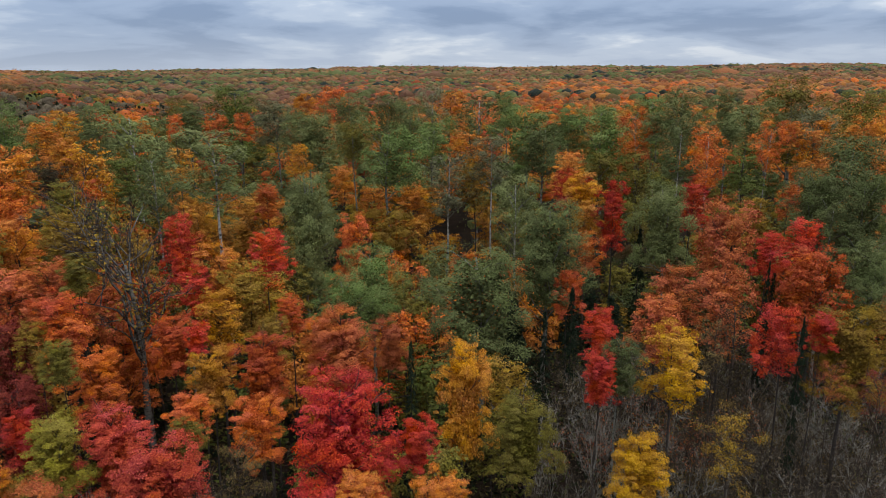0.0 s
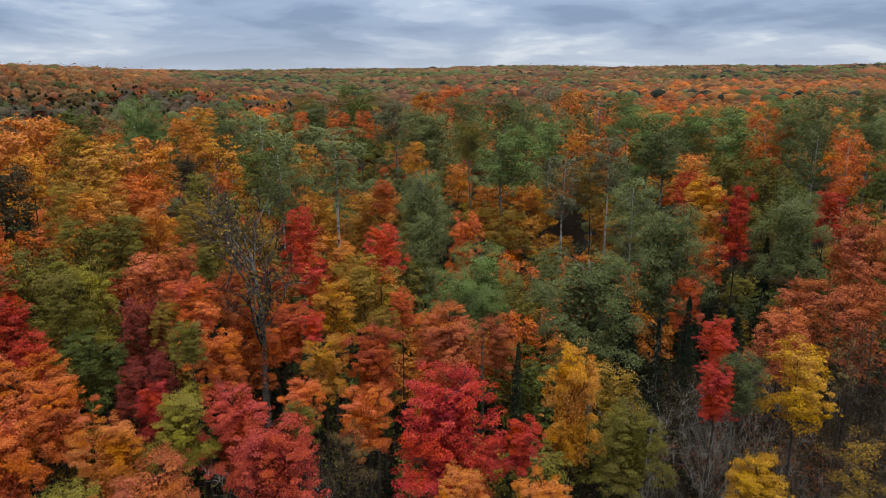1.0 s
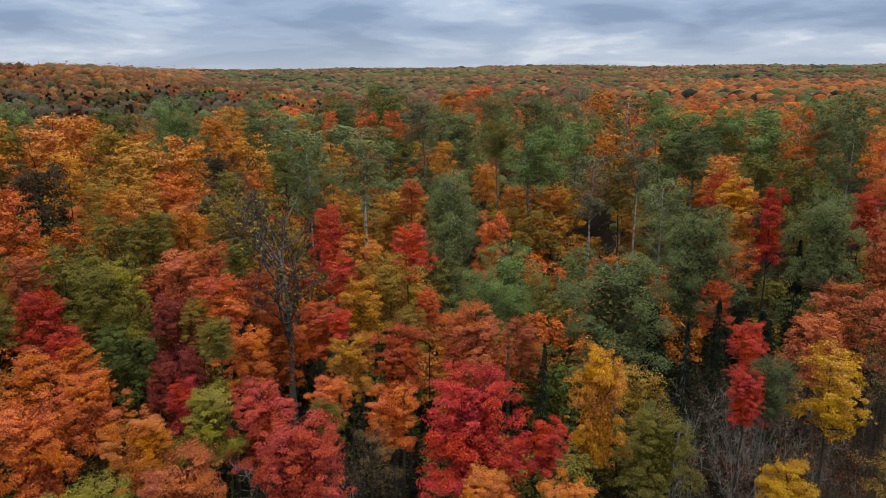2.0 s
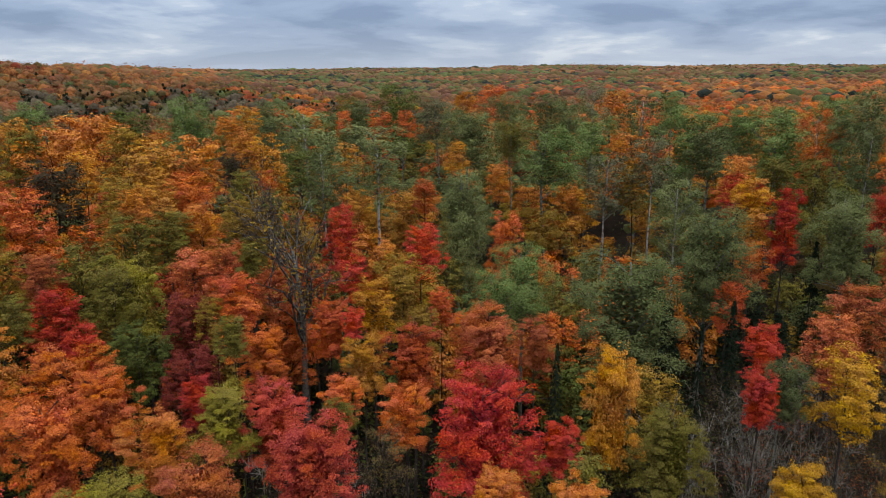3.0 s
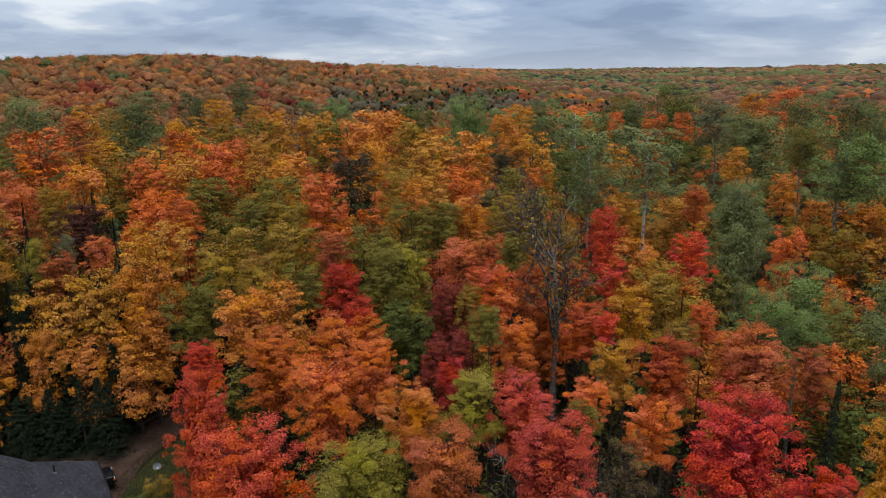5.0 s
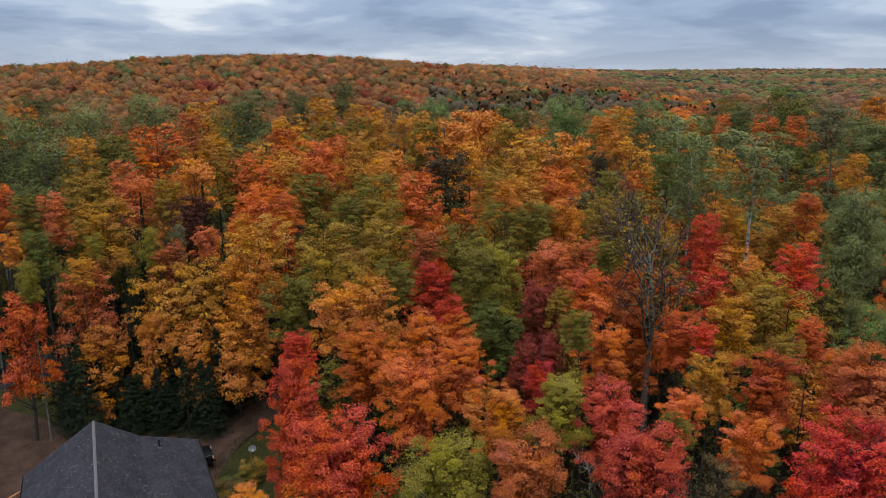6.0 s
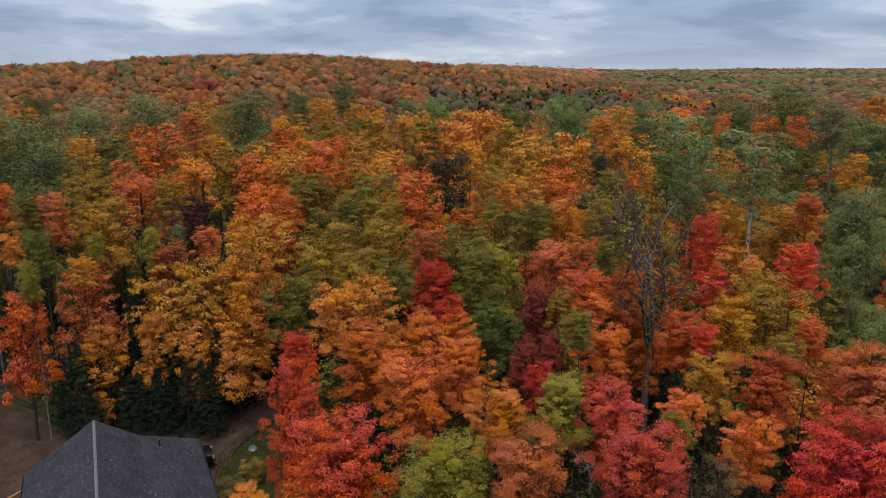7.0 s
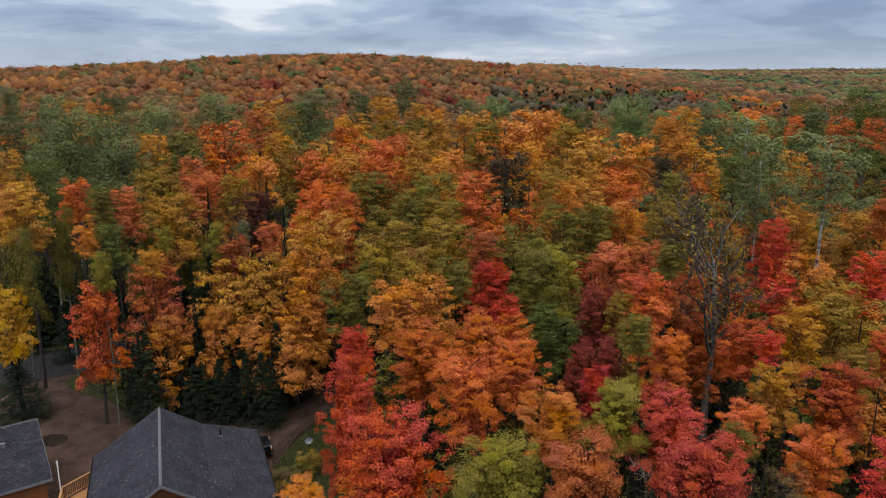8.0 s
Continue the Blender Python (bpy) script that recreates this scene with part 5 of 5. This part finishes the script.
def garage():
    root = new("garage")
    root.matrix_world = pose(-54.27, 11.09, 0, 0, 0, -96.48) @ Matrix.Scale(0.97, 4)
    # here +x runs along the ridge and +y towards the yard
    tagged(root, "detached garage with dark shingles and brown siding", "garage")
    eave, ridge, half, long = 2.8, 5.6, 4.45, 13.0
    part("wall", profile([(-4.0, 0), (4.0, 0), (4.0, 2.8), (0, 5.38), (-4.0, 2.8)], 0.35, long - 0.35), SIDING, root)
    part("foundation", boxed(0.3, long - 0.3, -4.06, 4.06, -0.3, 0.9), CONCRETE, root, "grey concrete foundation wall")
    for i in range(9):
        z = 0.95 + i * 0.19
        bm = boxed(0.36, long - 0.36, 4.0, 4.06, z, z + 0.178)
        bmesh.ops.bevel(bm, geom=[e for e in bm.edges if all(v.co.y > 4.05 for v in e.verts)], offset=0.03, segments=2, affect="EDGES")
        part("board", bm, SIDING, root)
    slope(0, ridge, half, eave, 0, long, root, 7)
    slope(0, ridge, -half, eave, 0, long, root, 8)
    for x in (-0.032, long + 0.002):
        for s in (1, -1):
            part("fascia", profile([(0, ridge + 0.01), (s * half, eave + 0.01), (s * half, eave - 0.2), (0, ridge - 0.2)], x, x + 0.03), TRIM, root)
    part("eave_board", boxed(0, long, half + 0.002, half + 0.03, eave - 0.2, eave + 0.0), TRIM, root, "pale grey eave board")
    part("ridge_cap", profile([(-0.16, ridge - 0.05), (0, ridge + 0.03), (0.16, ridge - 0.05), (0, ridge + 0.012)], 0, long), CAP, root)
    part("roof_vent", boxed(2.3, 2.6, 1.3, 1.6, 4.6, 4.98, bevel=0.03), TRIM, root)


garage()


def pickup():
    root = new("pickup_truck")
    root.matrix_world = pose(-47.31, 24.77, 0.0, 0, 0, 66.7)
    tagged(root, "black pickup truck parked beside the house", "pickup truck")
    # x forward from the front axle, y to its left
    lower = profile([(-0.97, 0.5), (0.97, 0.5), (1.0, 0.75), (0.97, 1.02), (-0.97, 1.02), (-1.0, 0.75)], -4.6, 0.92)
    bmesh.ops.bevel(lower, geom=lower.edges[:], offset=0.05, segments=2, affect="EDGES")
    body = part("body", lower, CAR_PAINT, root)
    hood = profile([(-0.9, 1.0), (0.9, 1.0), (0.84, 1.18), (0.35, 1.24), (-0.35, 1.24), (-0.84, 1.18)], -0.75, 0.86)
    bmesh.ops.bevel(hood, geom=hood.edges[:], offset=0.06, segments=3, affect="EDGES")
    part("hood", hood, CAR_PAINT, root)
    cab = boxed(-2.75, -0.7, -0.88, 0.88, 1.0, 1.9)
    for v in cab.verts:
        if v.co.z > 1.5:
            v.co.y *= 0.84
            v.co.x += -0.6 if v.co.x > -1.5 else 0.22
    bmesh.ops.bevel(cab, geom=cab.edges[:], offset=0.07, segments=3, affect="EDGES")
    cabin = part("cab", cab, CAR_PAINT, root)
    shield = bmesh.new()
    vs = [shield.verts.new(c) for c in ((-0.715, 0.76, 1.12), (-0.715, -0.76, 1.12), (-1.2, -0.66, 1.8), (-1.2, 0.66, 1.8))]
    shield.faces.new(vs)
    bmesh.ops.solidify(shield, geom=shield.faces[:], thickness=-0.03)
    part("windscreen", shield, GLASS, cabin, "dark tinted windscreen")
    for s in (1, -1):
        part("side_window", boxed(-2.4, -1.35, s * 0.83 - 0.03, s * 0.83 + 0.03, 1.32, 1.74, bevel=0.02), GLASS, cabin)
        part("bed_side", boxed(-4.58, -2.8, s * 0.93 - 0.05, s * 0.93 + 0.05, 1.0, 1.36, bevel=0.03), CAR_PAINT, root)
        lamp = part("headlight", boxed(0.83, 0.95, s * 0.74 - 0.17, s * 0.74 + 0.17, 0.82, 1.02, bevel=0.03), LAMP_GLASS, root, "clear headlight")
        part("indicator", boxed(0.8, 0.955, s * 0.92 - 0.04, s * 0.92 + 0.05, 0.84, 1.0, bevel=0.02), AMBER_GLASS, lamp, "amber indicator")
        part("mirror", boxed(-1.0, -0.8, s * 1.02 - 0.1, s * 1.02 + 0.1, 1.2, 1.42, bevel=0.04), DARK, root)
        for x in (0.0, -3.55):
            arch = rod((x, s * 0.7, 0.4), (x, s * 1.0, 0.4), 0.4, 0.4, 24)
            bmesh.ops.bevel(arch, geom=arch.edges[:], offset=0.03, segments=2, affect="EDGES")
            wheel = part("wheel", arch, RUBBER, root, "black rubber tyre")
            part("rim", rod((x, s * 0.98, 0.4), (x, s * 1.015, 0.4), 0.25, 0.22, 18), CHROME, wheel, "bright alloy rim")
    part("tailgate", boxed(-4.62, -4.54, -0.88, 0.88, 0.75, 1.36, bevel=0.02), CAR_PAINT, root)
    grille = part("grille", boxed(0.88, 0.96, -0.54, 0.54, 0.74, 1.04, bevel=0.03), DARK, root, "black grille with bright bars")
    for z in (0.82, 0.89, 0.96):
        part("bar", boxed(0.95, 0.975, -0.5, 0.5, z, z + 0.025), CHROME, grille)
    part("bumper", boxed(0.82, 1.05, -0.95, 0.95, 0.46, 0.68, bevel=0.06), CHROME, root, "bright front bumper")


pickup()


def dish():
    root = new("satellite_dish")
    root.matrix_world = pose(-44.89, 27.92, 0, 0, 0, 62)
    tagged(root, "grey satellite dish on a short steel post", "satellite dish")
    part("post", rod((0, 0, -0.2), (0, 0, 1.0), 0.03, 0.03), DARK, root)
    bowl = bmesh.new()
    bmesh.ops.create_uvsphere(bowl, u_segments=24, v_segments=16, radius=0.62)
    bmesh.ops.delete(bowl, geom=[v for v in bowl.verts if v.co.z > -0.5], context="VERTS")
    bmesh.ops.translate(bowl, vec=(0, 0, 0.6), verts=bowl.verts[:])
    bmesh.ops.solidify(bowl, geom=bowl.faces[:], thickness=0.012)
    bmesh.ops.scale(bowl, vec=(0.92, 0.8, 1), verts=bowl.verts[:])
    bmesh.ops.transform(bowl, matrix=Matrix.Translation((0, 0, 1.05)) @ Matrix.Rotation(radians(48), 4, "X"), verts=bowl.verts[:])
    part("reflector", bowl, DISH_GREY, root, "grey oval reflector")
    part("arm", rod((0, 0.0, 0.85), (0, -0.45, 1.15), 0.018, 0.015), DARK, root)
    part("receiver", boxed(-0.05, 0.05, -0.52, -0.42, 1.1, 1.22, bevel=0.015), WHITE, root)


dish()


def mast():
    root = new("light_pole")
    root.matrix_world = pose(-49.14, 10.84, 0)
    tagged(root, "thin white metal pole beside the garage", "pole")
    part("shaft", rod((0, 0, -0.2), (0, 0, 4.1), 0.05, 0.04, 12), WHITE, root)
    part("head", rod((0, 0, 4.05), (0, 0, 4.3), 0.07, 0.06, 12), WHITE, root)
    part("bracket", boxed(-0.02, 0.16, -0.03, 0.03, 3.9, 3.96, bevel=0.01), WHITE, root)


mast()

# a hedge of young spruces along the drive, and low bushes by the yard
hedge = np.random.default_rng(8)
for row in range(2):
    for i in range(12):
        f = i / 11
        x, y = -61.4 + 10.4 * f - 2.0 * row + hedge.uniform(-0.5, 0.5), 20.6 + 7.6 * f + 1.9 * row + hedge.uniform(-0.4, 0.4)
        plant("spruce", round(x, 2), round(y, 2), hedge.uniform(4.5, 7.0) + 2.0 * row, hedge.uniform(3.0, 4.2), "dark")
for i in range(12):
    plant("spruce", round(-68.0 + i * 1.0 + hedge.uniform(-1, 1), 2), round(24.8 + i * 1.1 + hedge.uniform(-1, 1), 2), hedge.uniform(8, 11), hedge.uniform(3.4, 4.6), "dark")
for i in range(10):
    plant("spruce", round(-89 + i * 0.77 + hedge.uniform(-1.5, 0), 2), round(13 + i * 2.5 + hedge.uniform(-1, 1), 2), hedge.uniform(8, 13), hedge.uniform(3.6, 5.0), "dark")
for i in range(11):
    plant("bush", round(-70.2 + i * 0.87 + hedge.uniform(-0.3, 0.3), 2), round(20.6 + i * 0.2 + hedge.uniform(-0.4, 0.4), 2), hedge.uniform(0.7, 1.4), hedge.uniform(0.9, 1.5), ("gold", "olive", "amber", "yellowgreen")[i % 4])
for i in range(3, 9):
    plant("bush", round(-43.5 + i * 0.35 + hedge.uniform(-0.4, 0.4), 2), round(29.0 - i * 0.9 + hedge.uniform(-0.4, 0.4), 2), hedge.uniform(1.0, 2.2), hedge.uniform(1.4, 2.4), ("olive", "green", "brownolive", "goldolive")[i % 4])


def fallen_leaves(n, seed):
    """Leaves on the gravel, the grass and the two roofs facing the yard."""
    rng = np.random.default_rng(seed)
    at = np.stack([rng.uniform(-84, -38, n), rng.uniform(3, 38, n), np.full(n, 0.07)], 1)
    at = np.array([p for p in at if inside(p[0], p[1], CLEARING)])
    m = 700
    spots = []
    u, v = Vector((math.cos(radians(-21.9)), math.sin(radians(-21.9)), 0)), Vector((-math.sin(radians(-21.9)), math.cos(radians(-21.9)), 0))
    for i in range(m):
        a, y = rng.uniform(0.1, LONG - 0.1), rng.uniform(-4.6, 6.9)
        z = np.interp(y, [LEFT_EAVE[0], 0, KINK[0], RIGHT_EAVE[0]], [LEFT_EAVE[1], RIDGE, KINK[1], RIGHT_EAVE[1]])
        spots.append(tuple(Vector((-49.31, 18.01, z * 0.985 + 0.055)) + (u * a + v * y) * 0.985))
    g, h = Vector((math.cos(radians(-96.48)), math.sin(radians(-96.48)), 0)), Vector((-math.sin(radians(-96.48)), math.cos(radians(-96.48)), 0))
    for i in range(1700):
        a, y = rng.uniform(0, 12), rng.uniform(0.1, 4.35)
        spots.append(tuple(Vector((-54.27, 11.09, (5.6 - y * 2.8 / 4.45) * 0.97 + 0.055)) + (g * a + h * y) * 0.97))
    at = np.concatenate([at, np.array(spots)])
    n = len(at)
    verts, tris = leaf_tips(at, unit(rng.normal(size=(n, 3)) * 0.25 + np.array([0, 0, 1.0])), rng.uniform(0.018, 0.04, n) * np.where(at[:, 2] > 1, 1.25, 0.9), rng)
    me = quick_mesh("fallen_leaves", verts, tris, WOODS_LEAF)
    pale = np.array([(0.42, 0.36, 0.3), (0.3, 0.18, 0.1), (0.34, 0.26, 0.17), (0.42, 0.4, 0.38)])[rng.integers(0, 4, n)]
    tint = np.repeat(np.concatenate([pale, np.ones((n, 1))], 1), 3, 0).astype(np.float32)
    me.attributes.new("leaf_colour", "FLOAT_COLOR", "POINT").data.foreach_set("color", tint.ravel())
    tagged(new("fallen_leaves", me), "pale fallen leaves scattered on gravel, grass and roofs", "leaves", kind="stuff")


fallen_leaves(26000, 4)


def grass_blades(n, seed):
    rng = np.random.default_rng(seed)
    lawn = [(-47.44, 26.19), (-49.38, 29.97), (-50.34, 33.36), (-45.5, 34.32), (-37.76, 28.51), (-36.79, 21.74), (-41.63, 22.22)]
    at = np.stack([rng.uniform(-52, -36, n), rng.uniform(20, 35, n), np.full(n, 0.04)], 1)
    at = np.array([p for p in at if inside(p[0], p[1], lawn)])
    way = rng.normal(size=(len(at), 3)) * np.array([0.05, 0.05, 0.03]) + np.array([0, 0, 0.11])
    me = quick_mesh("grass", *twig_slivers(at, way, rng.uniform(0.01, 0.025, len(at)), rng), GRASS)
    tagged(new("grass", me), "short uneven green grass of the lawn", "grass", kind="stuff")


grass_blades(26000, 6)
